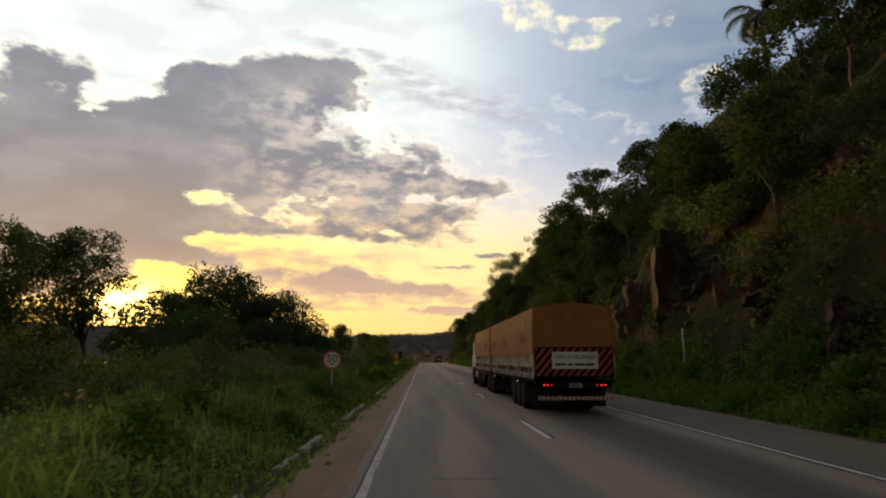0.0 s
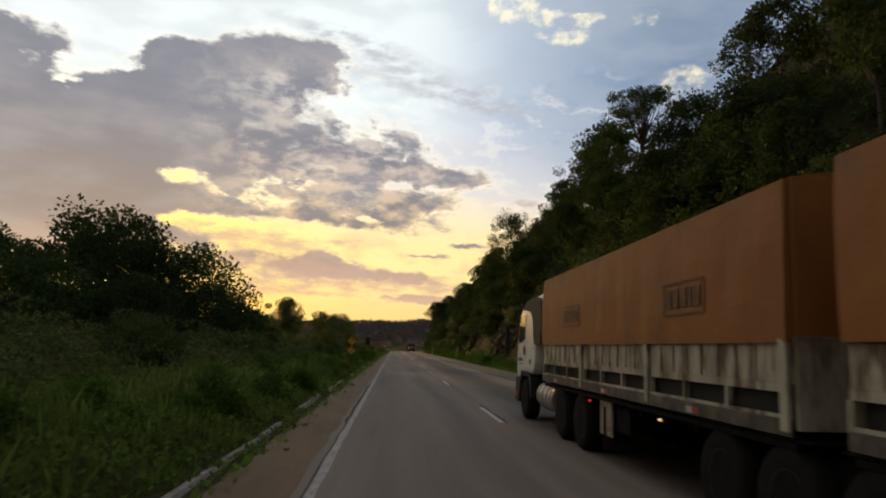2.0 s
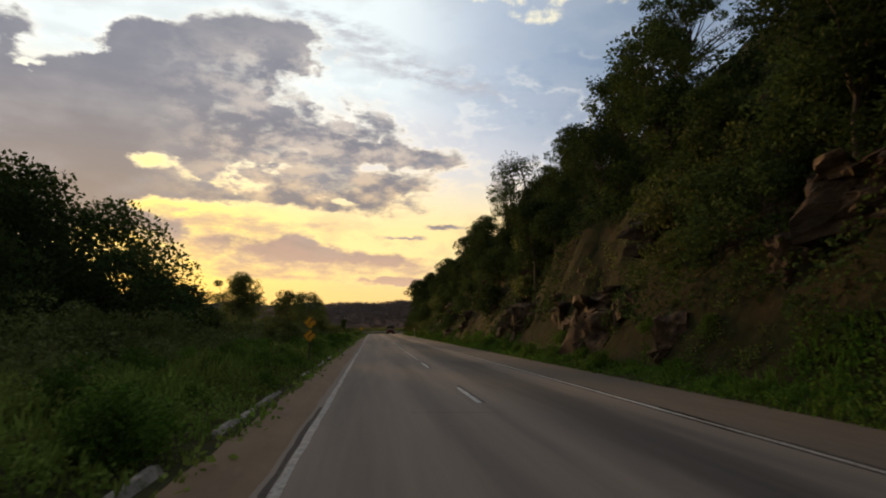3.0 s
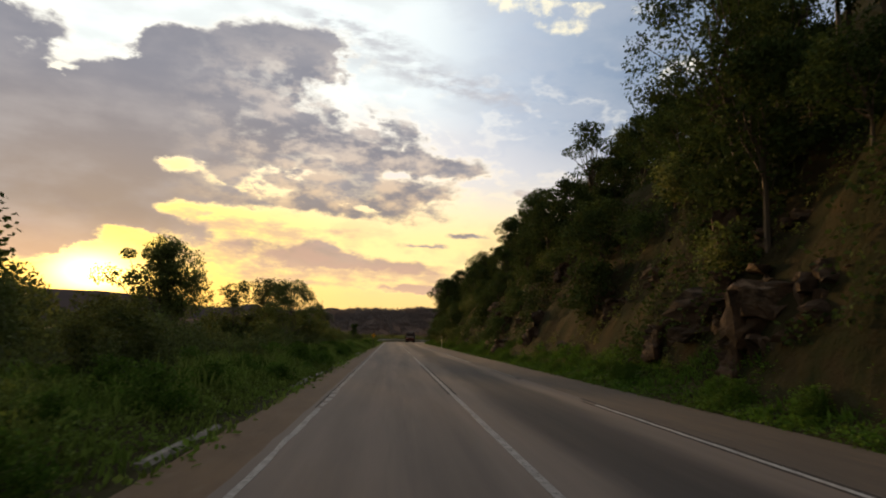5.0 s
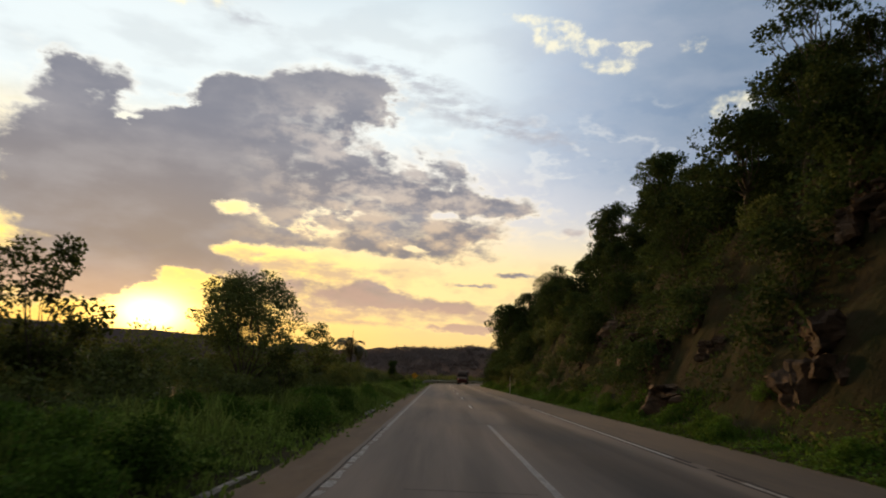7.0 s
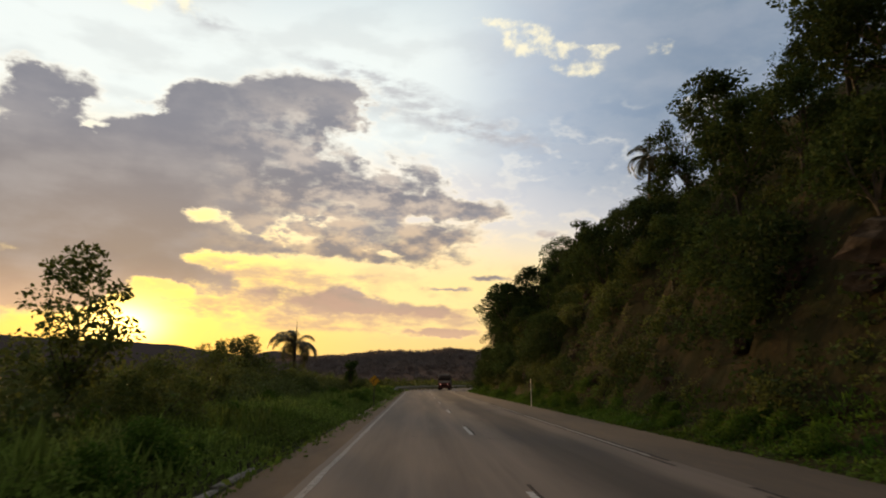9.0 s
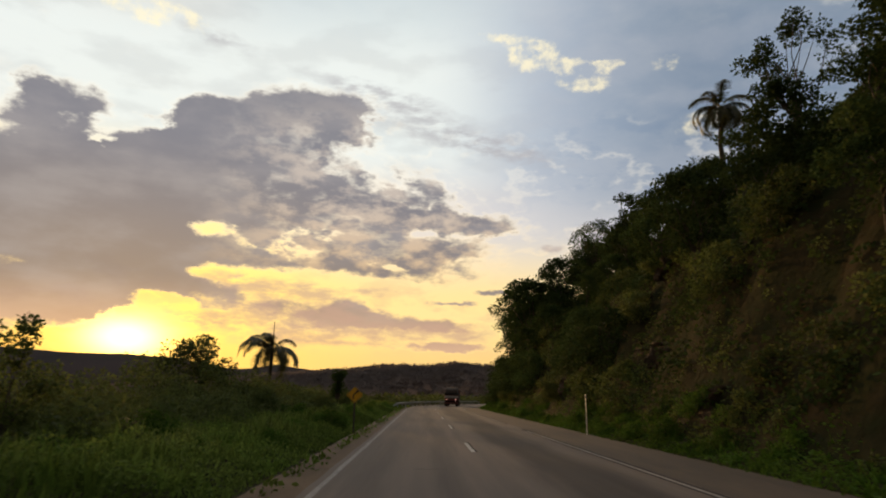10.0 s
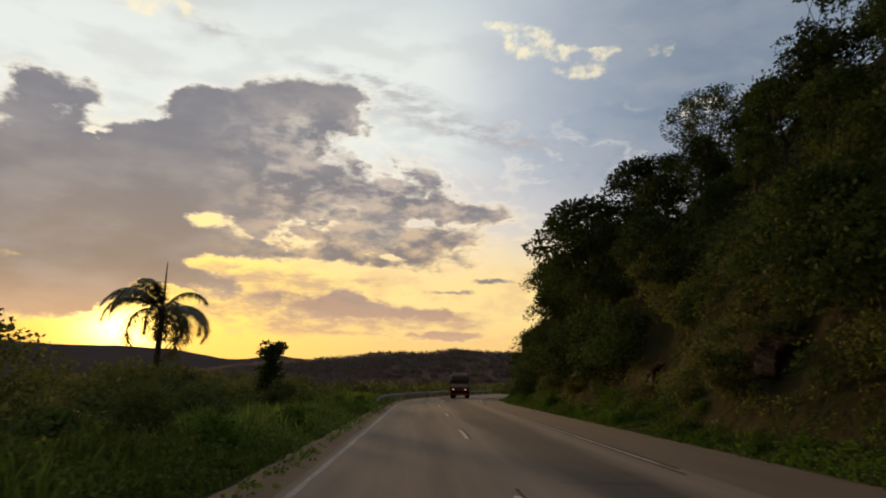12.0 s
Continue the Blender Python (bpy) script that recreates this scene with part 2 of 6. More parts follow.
    col = mix(trail, col, mix(step(6, 17, el), rgb(0.47, 0.31, 0.24), rgb(0.34, 0.345, 0.40)))
    heap = m("MULTIPLY", m("MINIMUM", m("MULTIPLY", total["puff"], 1.6), 1.0), m("ADD", 0.72, m("MULTIPLY", m("SUBTRACT", crumb, 0.5), 3.2)))
    col = mix(m("MULTIPLY", step(0.35, 1.25, heap), 0.75), col, rgb(0.84, 0.78, 0.58))
    burst = m("MULTIPLY", glow_near, step(1.0, 0.25, dens))
    col = mix(1.0, col, mix(burst, rgb(0, 0, 0), rgb(4.2, 2.9, 0.9)), "ADD")
    ground = step(-6, -0.5, el)
    col = mix(ground, rgb(0.06, 0.055, 0.05), col)
    bg = node("ShaderNodeBackground")
    L.new(col, bg.inputs[0])
    bg.inputs[1].default_value = 1.0
    out = node("ShaderNodeOutputWorld")
    L.new(bg.outputs[0], out.inputs[0])


build_world()
sun = new("sun", bpy.data.lights.new("sun", "SUN"))
sun.data.energy, sun.data.angle, sun.data.color = 2.6, radians(5), (1.0, 0.60, 0.26)
_a, _e = radians(SUN_AZ), radians(SUN_EL)
sun.matrix_world = look((0, 0, 50), (-math.sin(_a) * math.cos(_e) * 10, -math.cos(_a) * math.cos(_e) * 10, 50 - math.sin(_e) * 10))


# ---- materials ----
def material(name, base, rough=0.8, metal=0.0, second=None, scale=4.0, mixat=(0.35, 0.65), detail=6.0, bump=0.0, bump_scale=None, spec=0.4,
             third=None, third_scale=0.4, third_at=(0.55, 0.75), per_object=0.0, per_island=0.0, stretch=(1, 1, 1), transl=0.0):
    mat = bpy.data.materials.new(name)
    mat.use_nodes = True
    nt = mat.node_tree
    p = nt.nodes["Principled BSDF"]
    out = nt.nodes["Material Output"]
    p.inputs["Roughness"].default_value, p.inputs["Metallic"].default_value = rough, metal
    p.inputs["Specular IOR Level"].default_value = spec
    tc = nt.nodes.new("ShaderNodeTexCoord")
    mp = nt.nodes.new("ShaderNodeMapping")
    mp.inputs["Scale"].default_value = stretch
    nt.links.new(tc.outputs["Object"], mp.inputs[0])

    def noise_fac(sc, lo, hi, det):
        n = nt.nodes.new("ShaderNodeTexNoise")
        nt.links.new(mp.outputs[0], n.inputs["Vector"])
        n.inputs["Scale"].default_value, n.inputs["Detail"].default_value, n.inputs["Roughness"].default_value = sc, det, 0.62
        r = nt.nodes.new("ShaderNodeMapRange")
        r.inputs["From Min"].default_value, r.inputs["From Max"].default_value = lo, hi
        nt.links.new(n.outputs[0], r.inputs[0])
        return r.outputs[0], n.outputs[0]

    col = None
    if second is not None:
        f, raw = noise_fac(scale, mixat[0], mixat[1], detail)
        mx = nt.nodes.new("ShaderNodeMixRGB")
        nt.links.new(f, mx.inputs[0])
        mx.inputs[1].default_value, mx.inputs[2].default_value = (*base, 1), (*second, 1)
        col = mx.outputs[0]
    if third is not None:
        f, raw = noise_fac(third_scale, third_at[0], third_at[1], 5)
        mx = nt.nodes.new("ShaderNodeMixRGB")
        nt.links.new(f, mx.inputs[0])
        if col is None:
            mx.inputs[1].default_value = (*base, 1)
        else:
            nt.links.new(col, mx.inputs[1])
        mx.inputs[2].default_value = (*third, 1)
        col = mx.outputs[0]
    for amount, which in ((per_object, "o"), (per_island, "i")):
        if amount:
            src = nt.nodes.new("ShaderNodeObjectInfo").outputs["Random"] if which == "o" else nt.nodes.new("ShaderNodeNewGeometry").outputs["Random Per Island"]
            r = nt.nodes.new("ShaderNodeMapRange")
            r.inputs["To Min"].default_value, r.inputs["To Max"].default_value = 1 - amount, 1 + amount
            nt.links.new(src, r.inputs[0])
            hsv = nt.nodes.new("ShaderNodeHueSaturation")
            nt.links.new(r.outputs[0], hsv.inputs["Value"])
            if col is None:
                hsv.inputs["Color"].default_value = (*base, 1)
            else:
                nt.links.new(col, hsv.inputs["Color"])
            col = hsv.outputs[0]
    if col is None:
        p.inputs["Base Color"].default_value = (*base, 1)
    else:
        nt.links.new(col, p.inputs["Base Color"])
    if bump:
        f, raw = noise_fac(bump_scale or scale * 3, 0, 1, 8)
        b = nt.nodes.new("ShaderNodeBump")
        b.inputs["Strength"].default_value, b.inputs["Distance"].default_value = 1.0, bump
        nt.links.new(raw, b.inputs["Height"])
        nt.links.new(b.outputs[0], p.inputs["Normal"])
    if transl:
        t = nt.nodes.new("ShaderNodeBsdfTranslucent")
        if col is None:
            t.inputs[0].default_value = (*base, 1)
        else:
            nt.links.new(col, t.inputs[0])
        mx = nt.nodes.new("ShaderNodeMixShader")
        mx.inputs[0].default_value = transl
        nt.links.new(p.outputs[0], mx.inputs[1]), nt.links.new(t.outputs[0], mx.inputs[2])
        nt.links.new(mx.outputs[0], out.inputs[0])
    return mat


def glowing(name, colour, strength):
    mat = bpy.data.materials.new(name)
    mat.use_nodes = True
    p = mat.node_tree.nodes["Principled BSDF"]
    p.inputs["Base Color"].default_value = (*colour, 1)
    p.inputs["Emission Color"].default_value, p.inputs["Emission Strength"].default_value = (*colour, 1), strength
    return mat


MAT = {
    "asphalt": material("asphalt", (0.198, 0.150, 0.122), 0.85, second=(0.145, 0.112, 0.093), scale=1.3, stretch=(1, 0.035, 1), third=(0.105, 0.083, 0.072), third_scale=0.7, third_at=(0.53, 0.72), bump=0.004, bump_scale=60, spec=0.3),
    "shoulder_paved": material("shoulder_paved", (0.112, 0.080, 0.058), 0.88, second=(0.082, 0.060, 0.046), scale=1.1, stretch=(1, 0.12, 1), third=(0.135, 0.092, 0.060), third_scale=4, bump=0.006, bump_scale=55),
    "shoulder": material("shoulder", (0.150, 0.090, 0.046), 0.9, second=(0.110, 0.066, 0.035), scale=1.6, stretch=(1, 0.2, 1), third=(0.150, 0.100, 0.060), third_scale=5, bump=0.01, bump_scale=40),
    "paint_worn": material("paint_worn", (0.34, 0.31, 0.285), 0.8, second=(0.24, 0.215, 0.195), scale=3.5, mixat=(0.4, 0.62), third=(0.13, 0.108, 0.095), third_scale=11, third_at=(0.53, 0.64), bump=0.002),
    "paint": material("paint", (0.46, 0.44, 0.42), 0.7, second=(0.30, 0.29, 0.28), scale=3, mixat=(0.4, 0.7), third=(0.10, 0.095, 0.09), third_scale=9, third_at=(0.52, 0.68), bump=0.002),
    "tar": material("tar", (0.042, 0.036, 0.033), 0.9, second=(0.075, 0.061, 0.052), scale=6, spec=0.1),
    "soil": material("soil", (0.030, 0.034, 0.014), 0.95, second=(0.055, 0.045, 0.022), scale=0.4, third=(0.018, 0.026, 0.010), third_scale=0.12, bump=0.30, bump_scale=1.3, spec=0.03),
    "concrete": material("concrete", (0.29, 0.25, 0.215), 0.9, second=(0.10, 0.095, 0.08), scale=2.2, third=(0.07, 0.065, 0.04), third_scale=3.5, third_at=(0.5, 0.62), bump=0.01, bump_scale=14, per_object=0.25),
    "rock": material("rock", (0.082, 0.052, 0.034), 0.9, second=(0.028, 0.020, 0.014), scale=2.2, third=(0.150, 0.104, 0.072), third_scale=1.4, third_at=(0.56, 0.68), bump=0.25, bump_scale=3.0, per_object=0.25, spec=0.15),
    "leaf": material("leaf", (0.066, 0.092, 0.026), 0.7, second=(0.092, 0.106, 0.034), scale=0.35, per_object=0.3, per_island=0.35, transl=0.42, spec=0.12),
    "leaf_dark": material("leaf_dark", (0.036, 0.060, 0.020), 0.85, second=(0.052, 0.076, 0.023), scale=0.3, per_object=0.35, per_island=0.3, transl=0.25, spec=0.04),
    "grass": material("grass", (0.108, 0.182, 0.030), 0.7, second=(0.150, 0.182, 0.045), scale=0.25, third=(0.13, 0.12, 0.05), third_scale=0.6, third_at=(0.64, 0.80), per_object=0.3, per_island=0.4, transl=0.45, spec=0.05),
    "verge_weed": material("verge_weed", (0.053, 0.115, 0.016), 0.75, second=(0.084, 0.135, 0.025), scale=0.3, per_object=0.3, per_island=0.4, transl=0.35, spec=0.05),
    "palm_leaf": material("palm_leaf", (0.050, 0.065, 0.022), 0.5, second=(0.08, 0.07, 0.03), scale=0.8, per_island=0.3, transl=0.25),
    "bark": material("bark", (0.085, 0.068, 0.052), 0.9, second=(0.045, 0.038, 0.03), scale=5, stretch=(1, 1, 0.2), bump=0.02, bump_scale=12),
    # pale mauve base stands in for aerial haze; translucency evens out the shading
    "far_wood_hazed": material("far_wood_hazed", (0.180, 0.146, 0.138), 1.0, second=(0.150, 0.128, 0.124), scale=0.05, per_island=0.03, spec=0.0, transl=0.5),
    # the ridge's hazy look is likewise only its dull mauve base colour
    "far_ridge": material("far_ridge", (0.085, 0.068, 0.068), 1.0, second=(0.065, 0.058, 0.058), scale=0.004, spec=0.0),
    "tarp": material("tarp", (0.29, 0.112, 0.026), 0.66, second=(0.24, 0.094, 0.025), scale=1.6, third=(0.18, 0.072, 0.026), third_scale=0.8, bump=0.02, bump_scale=2.0, spec=0.3),
    "board": material("board", (0.44, 0.41, 0.34), 0.65, second=(0.28, 0.245, 0.19), scale=3.5, third=(0.09, 0.062, 0.040), third_scale=3.4, third_at=(0.46, 0.62), stretch=(1, 1, 0.35), bump=0.003),
    "rust": material("rust", (0.17, 0.115, 0.075), 0.85, second=(0.34, 0.31, 0.26), scale=3.0, third=(0.07, 0.045, 0.03), third_scale=5),
    "rail_dirty": material("rail_dirty", (0.12, 0.10, 0.078), 0.8, second=(0.05, 0.04, 0.031), scale=2.6, third=(0.20, 0.17, 0.135), third_scale=2.2, bump=0.003),
    "black_steel": material("black_steel", (0.006, 0.006, 0.006), 0.9, second=(0.012, 0.010, 0.009), scale=4, spec=0.08),
    "mesh_dark": material("mesh_dark", (0.012, 0.0115, 0.011), 0.85, second=(0.022, 0.02, 0.018), scale=5),
    "rubber": material("rubber", (0.010, 0.0098, 0.0095), 0.95, second=(0.018, 0.015, 0.013), scale=5, bump=0.004, bump_scale=40, spec=0.08),
    "rim": material("rim", (0.065, 0.052, 0.043), 0.8, second=(0.03, 0.024, 0.020), scale=6, spec=0.15),
    "cab_white": material("cab_white", (0.74, 0.74, 0.72), 0.3, second=(0.66, 0.65, 0.62), scale=1.5, spec=0.5),
    "cab_grey": material("cab_grey", (0.010, 0.010, 0.011), 0.75, second=(0.02, 0.02, 0.02), scale=3),
    "cab_red": material("cab_red", (0.30, 0.035, 0.02), 0.45, second=(0.22, 0.03, 0.02), scale=2),
    "alu": material("alu", (0.55, 0.52, 0.48), 0.45, 0.7, second=(0.35, 0.32, 0.28), scale=3),
    "glass": material("glass", (0.02, 0.02, 0.022), 0.08, spec=0.8),
    "stripe_red": material("stripe_red", (0.42, 0.06, 0.02), 0.6, second=(0.30, 0.045, 0.02), scale=4),
    "stripe_white": material("stripe_white", (0.50, 0.46, 0.40), 0.6, second=(0.30, 0.27, 0.24), scale=5),
    "sign_white": material("sign_white", (0.62, 0.62, 0.58), 0.5, second=(0.50, 0.50, 0.46), scale=3),
    "sign_red": material("sign_red", (0.48, 0.035, 0.02), 0.5, second=(0.38, 0.03, 0.02), scale=4),
    "sign_yellow": material("sign_yellow", (0.78, 0.40, 0.02), 0.5, second=(0.66, 0.33, 0.02), scale=4),
    "sign_black": material("sign_black", (0.02, 0.02, 0.02), 0.6),
    "galvanised": material("galvanised", (0.34, 0.33, 0.32), 0.6, 0.3, second=(0.24, 0.23, 0.22), scale=4),
    "tarp_ink": material("tarp_ink", (0.10, 0.045, 0.022), 0.7, second=(0.20, 0.080, 0.026), scale=5, mixat=(0.42, 0.62)),
    "decal_blue": material("decal_blue", (0.05, 0.05, 0.16), 0.5),
    "load_brown": material("load_brown", (0.07, 0.05, 0.042), 0.9, second=(0.045, 0.034, 0.03), scale=2.5, bump=0.05, bump_scale=3),
    "red_paint": material("red_paint", (0.11, 0.020, 0.015), 0.6, second=(0.075, 0.018, 0.015), scale=3),
    "tail_lit": glowing("tail_lit", (1.0, 0.03, 0.04), 0.85),
    "tail_dim": glowing("tail_dim", (0.8, 0.03, 0.03), 0.35),
    "amber_lit": glowing("amber_lit", (1.0, 0.55, 0.25), 0.6),
    "head_lit": glowing("head_lit", (1.0, 0.45, 0.38), 0.9),
}


# ---- mesh helpers ----
def part(name, bm, mat, parent=None, label="", smooth=False):
    """Links a bmesh as one mesh object under a thing or a part."""
    me = bpy.data.meshes.new(name)
    bm.to_mesh(me)
    bm.free()
    me.materials.append(MAT[mat])
    if smooth:
        me.shade_smooth()
    ob = new(name, me)
    ob.parent = parent
    if label:
        tagged(ob, label)
    return ob


def mesh_object(name, verts, faces, mat, parent=None, smooth=False):
    me = bpy.data.meshes.new(name)
    me.from_pydata([tuple(v) for v in verts], [], [tuple(f) for f in faces])
    me.materials.append(MAT[mat])
    if smooth:
        me.shade_smooth()
    ob = new(name, me)
    ob.parent = parent
    return ob


def thing(name, label, category, x=0, y=0, z=0, rz=0, group="", kind=""):
    ob = new(name)
    ob.matrix_world = pose(x, y, z, 0, 0, rz)
    return tagged(ob, label, category, group, kind)


def box(bm, x0, y0, z0, x1, y1, z1, bevel=0.0):
    g = bmesh.ops.create_cube(bm, size=1, matrix=Matrix.LocRotScale(((x0 + x1) / 2, (y0 + y1) / 2, (z0 + z1) / 2), None, (x1 - x0, y1 - y0, z1 - z0)))
    if bevel:
        edges = list({e for v in g["verts"] for e in v.link_edges})
        bmesh.ops.bevel(bm, geom=edges, offset=bevel, segments=2, affect="EDGES", profile=0.6)
    return bm


def boxed(*a, bevel=0.0):
    return box(bmesh.new(), *a, bevel=bevel)


def tube(bm, a, b, ra, rb, n=8, caps=True):
    a, b = Vector(a), Vector(b)
    d = (b - a)
    q = d.to_track_quat("Z", "Y").to_matrix().to_4x4()
    bmesh.ops.create_cone(bm, cap_ends=caps, segments=n, radius1=ra, radius2=rb, depth=d.length, matrix=Matrix.Translation((a + b) / 2) @ q)
    return bm


def lathe(profile, n=28, axis="X"):
    """A turned body: profile of (radius, offset) rings, round the x axis."""
    bm = bmesh.new()
    rings = []
    for r, o in profile:
        rings.append([bm.verts.new((o, r * math.cos(2 * math.pi * k / n), r * math.sin(2 * math.pi * k / n))) for k in range(n)])
    for a, b in zip(rings, rings[1:]):
        for k in range(n):
            bm.faces.new((a[k], a[(k + 1) % n], b[(k + 1) % n], b[k]))
    bm.faces.new(rings[0][::-1])
    bm.faces.new(rings[-1])
    bmesh.ops.recalc_face_normals(bm, faces=bm.faces)
    return bm


def prism(points, y0, y1):
    """A profile in x, z drawn out along y."""
    bm = bmesh.new()
    a = [bm.verts.new((x, y0, z)) for x, z in points]
    b = [bm.verts.new((x, y1, z)) for x, z in points]
    n = len(points)
    for k in range(n):
        bm.faces.new((a[k], a[(k + 1) % n], b[(k + 1) % n], b[k]))
    bm.faces.new(a[::-1])
    bm.faces.new(b)
    bmesh.ops.recalc_face_normals(bm, faces=bm.faces)
    return bm


def side_prism(points, x0, x1, bevel=0.0):
    """A profile in y, z drawn out along x."""
    bm = bmesh.new()
    a = [bm.verts.new((x0, y, z)) for y, z in points]
    b = [bm.verts.new((x1, y, z)) for y, z in points]
    n = len(points)
    for k in range(n):
        bm.faces.new((a[k], a[(k + 1) % n], b[(k + 1) % n], b[k]))
    bm.faces.new(a[::-1])
    bm.faces.new(b)
    bmesh.ops.recalc_face_normals(bm, faces=bm.faces)
    if bevel:
        bmesh.ops.bevel(bm, geom=[e for e in bm.edges], offset=bevel, segments=2, affect="EDGES", profile=0.6)
    return bm


def letters(name, text, size, mat, parent, m, depth=0.004):
    cu = bpy.data.curves.new(name, "FONT")
    cu.body, cu.size, cu.extrude, cu.align_x, cu.align_y = text, size, depth, "CENTER", "CENTER"
    tmp = bpy.data.objects.new(name, cu)
    scene.collection.objects.link(tmp)
    dg = bpy.context.evaluated_depsgraph_get()
    me = bpy.data.meshes.new_from_object(tmp.evaluated_get(dg))
    bpy.data.objects.remove(tmp)
    me.materials.clear()
    me.materials.append(MAT[mat])
    ob = new(name, me)
    ob.parent = parent
    ob.matrix_local = m
    return ob


# ---- the land ----
def bend(y):
    """How far the road has swung to the right at y."""
    return 0.0 if y < 250 else (y - 250) ** 2 / 360


def sstep(a, b, v):
    t = min(1, max(0, (v - a) / (b - a)))
    return t * t * (3 - 2 * t)


def lumps(x, y, s):
    return noise.fractal(Vector((x / s, y / s, 3.3)), 0.9, 2.1, 4)


def land(x, y):
    """Height of the ground."""
    u = x - bend(min(y, 330))
    if u > 6.0:
        cut = 8.7 + 0.7 * noise.noise(Vector((0.3, y / 13, 7.7)))
        z = -0.03 + 0.43 * sstep(7.0, 8.6, u) + 0.10 * lumps(x, y, 2.2) * sstep(7.2, 8.2, u)
        s = max(0.0, u - cut)
        face = 2.0 * min(s, 4.2) + (1.0 - 0.16 * sstep(100, 175, y)) * min(max(s - 4.2, 0), 26) + 0.35 * min(max(s - 30.2, 0), 80)
        face *= 1 - 0.9 * sstep(285, 420, y)
        rough = sstep(0, 3, s)
        ledge = noise.cell(Vector((u / 1.7 + y / 9, y / 2.6, 1.5))) + 0.5 * noise.cell(Vector((u / 0.9, y / 1.3 + u / 4, 4.5)))
        return z + face + rough * (1.3 * lumps(x, y, 7.0) + 0.5 * lumps(x, y, 2.1)) + 0.55 * ledge * sstep(0.2, 1.2, s) * (1 - sstep(9, 14, s))
    if u < -4.55:
        w = -4.55 - u
        z = -0.18 * sstep(0, 0.5, w) + 0.30 * sstep(0.9, 2.2, w) - 0.5 * sstep(7, 15, w) - 2.2 * sstep(14, 60, w) - 9 * sstep(60, 400, w)
        z += (0.10 * lumps(x, y, 1.9)) * sstep(1.0, 2.5, w) + 0.5 * lumps(x, y, 14) * sstep(6, 20, w)
        return z
    if y > 330:
        return -0.02 * (y - 330) * 0.3
    return -0.03


def axis(near, far, dense, coarse):
    v, out = near, [near]
    step_ = dense
    while v < far:
        v += step_
        step_ = min(step_ * coarse, 160)
        out.append(v)
    return out


def build_ground():
    right = axis(4.4, 2600, 0.5, 1.045)
    left = [-v for v in axis(4.2, 2600, 0.5, 1.09)]
    xs = sorted(set(left)) + [-2.0, 0.0, 2.0] + right
    ys = [-v for v in axis(14, 500, 5, 1.4)][::-1] + [-10 + 0.9 * k for k in range(0, 420)]
    v, st = ys[-1], 1.6
    while v < 4500:
        st *= 1.12
        v += st
        ys.append(v)
    verts, faces = [], []
    for y in ys:
        for x in xs:
            sx = x + bend(min(y, 330))
            verts.append((sx, y, land(sx, y) if abs(x) > 4 else land(sx, y)))
    n = len(xs)
    for j in range(len(ys) - 1):
        for i in range(n - 1):
            a = j * n + i
            faces.append((a, a + 1, a + n + 1, a + n))
    ob = mesh_object("ground", verts, faces, "soil", smooth=True)
    tagged(ob, "dark weedy soil rising to a wooded hillside", "ground", kind="structure")


def strip(name, x0, x1, z, mat, y0, y1, label, category, wobble0=0.0, wobble1=0.0, thick=0.0, parent=None, step_=1.0):
    """A ribbon along the road, with crumbled edges where asked."""
    n = max(1, int((y1 - y0) / step_))
    verts, faces = [], []
    for k in range(n + 1):
        y = y0 + (y1 - y0) * k / n
        b = bend(y)
        e0 = wobble0 * (noise.noise(Vector((x0, y * 0.9, 1.1))) + 0.6 * noise.noise(Vector((x0, y * 3.1, 4.1))))
        e1 = wobble1 * (noise.noise(Vector((x1, y * 0.9, 2.1))) + 0.6 * noise.noise(Vector((x1, y * 3.1, 5.1))))
        verts += [(x0 + b + e0, y, z), (x1 + b + e1, y, z), (x0 + b + e0 - 0.01, y, z - thick - 0.06), (x1 + b + e1 + 0.01, y, z - thick - 0.06)]
    for k in range(n):
        a = 4 * k
        faces += [(a, a + 1, a + 5, a + 4), (a + 2, a, a + 4, a + 6), (a + 1, a + 3, a + 7, a + 5)]
    ob = mesh_object(name, verts, faces, mat, parent)
    if label:
        tagged(ob, label, category, kind="structure")
    return ob


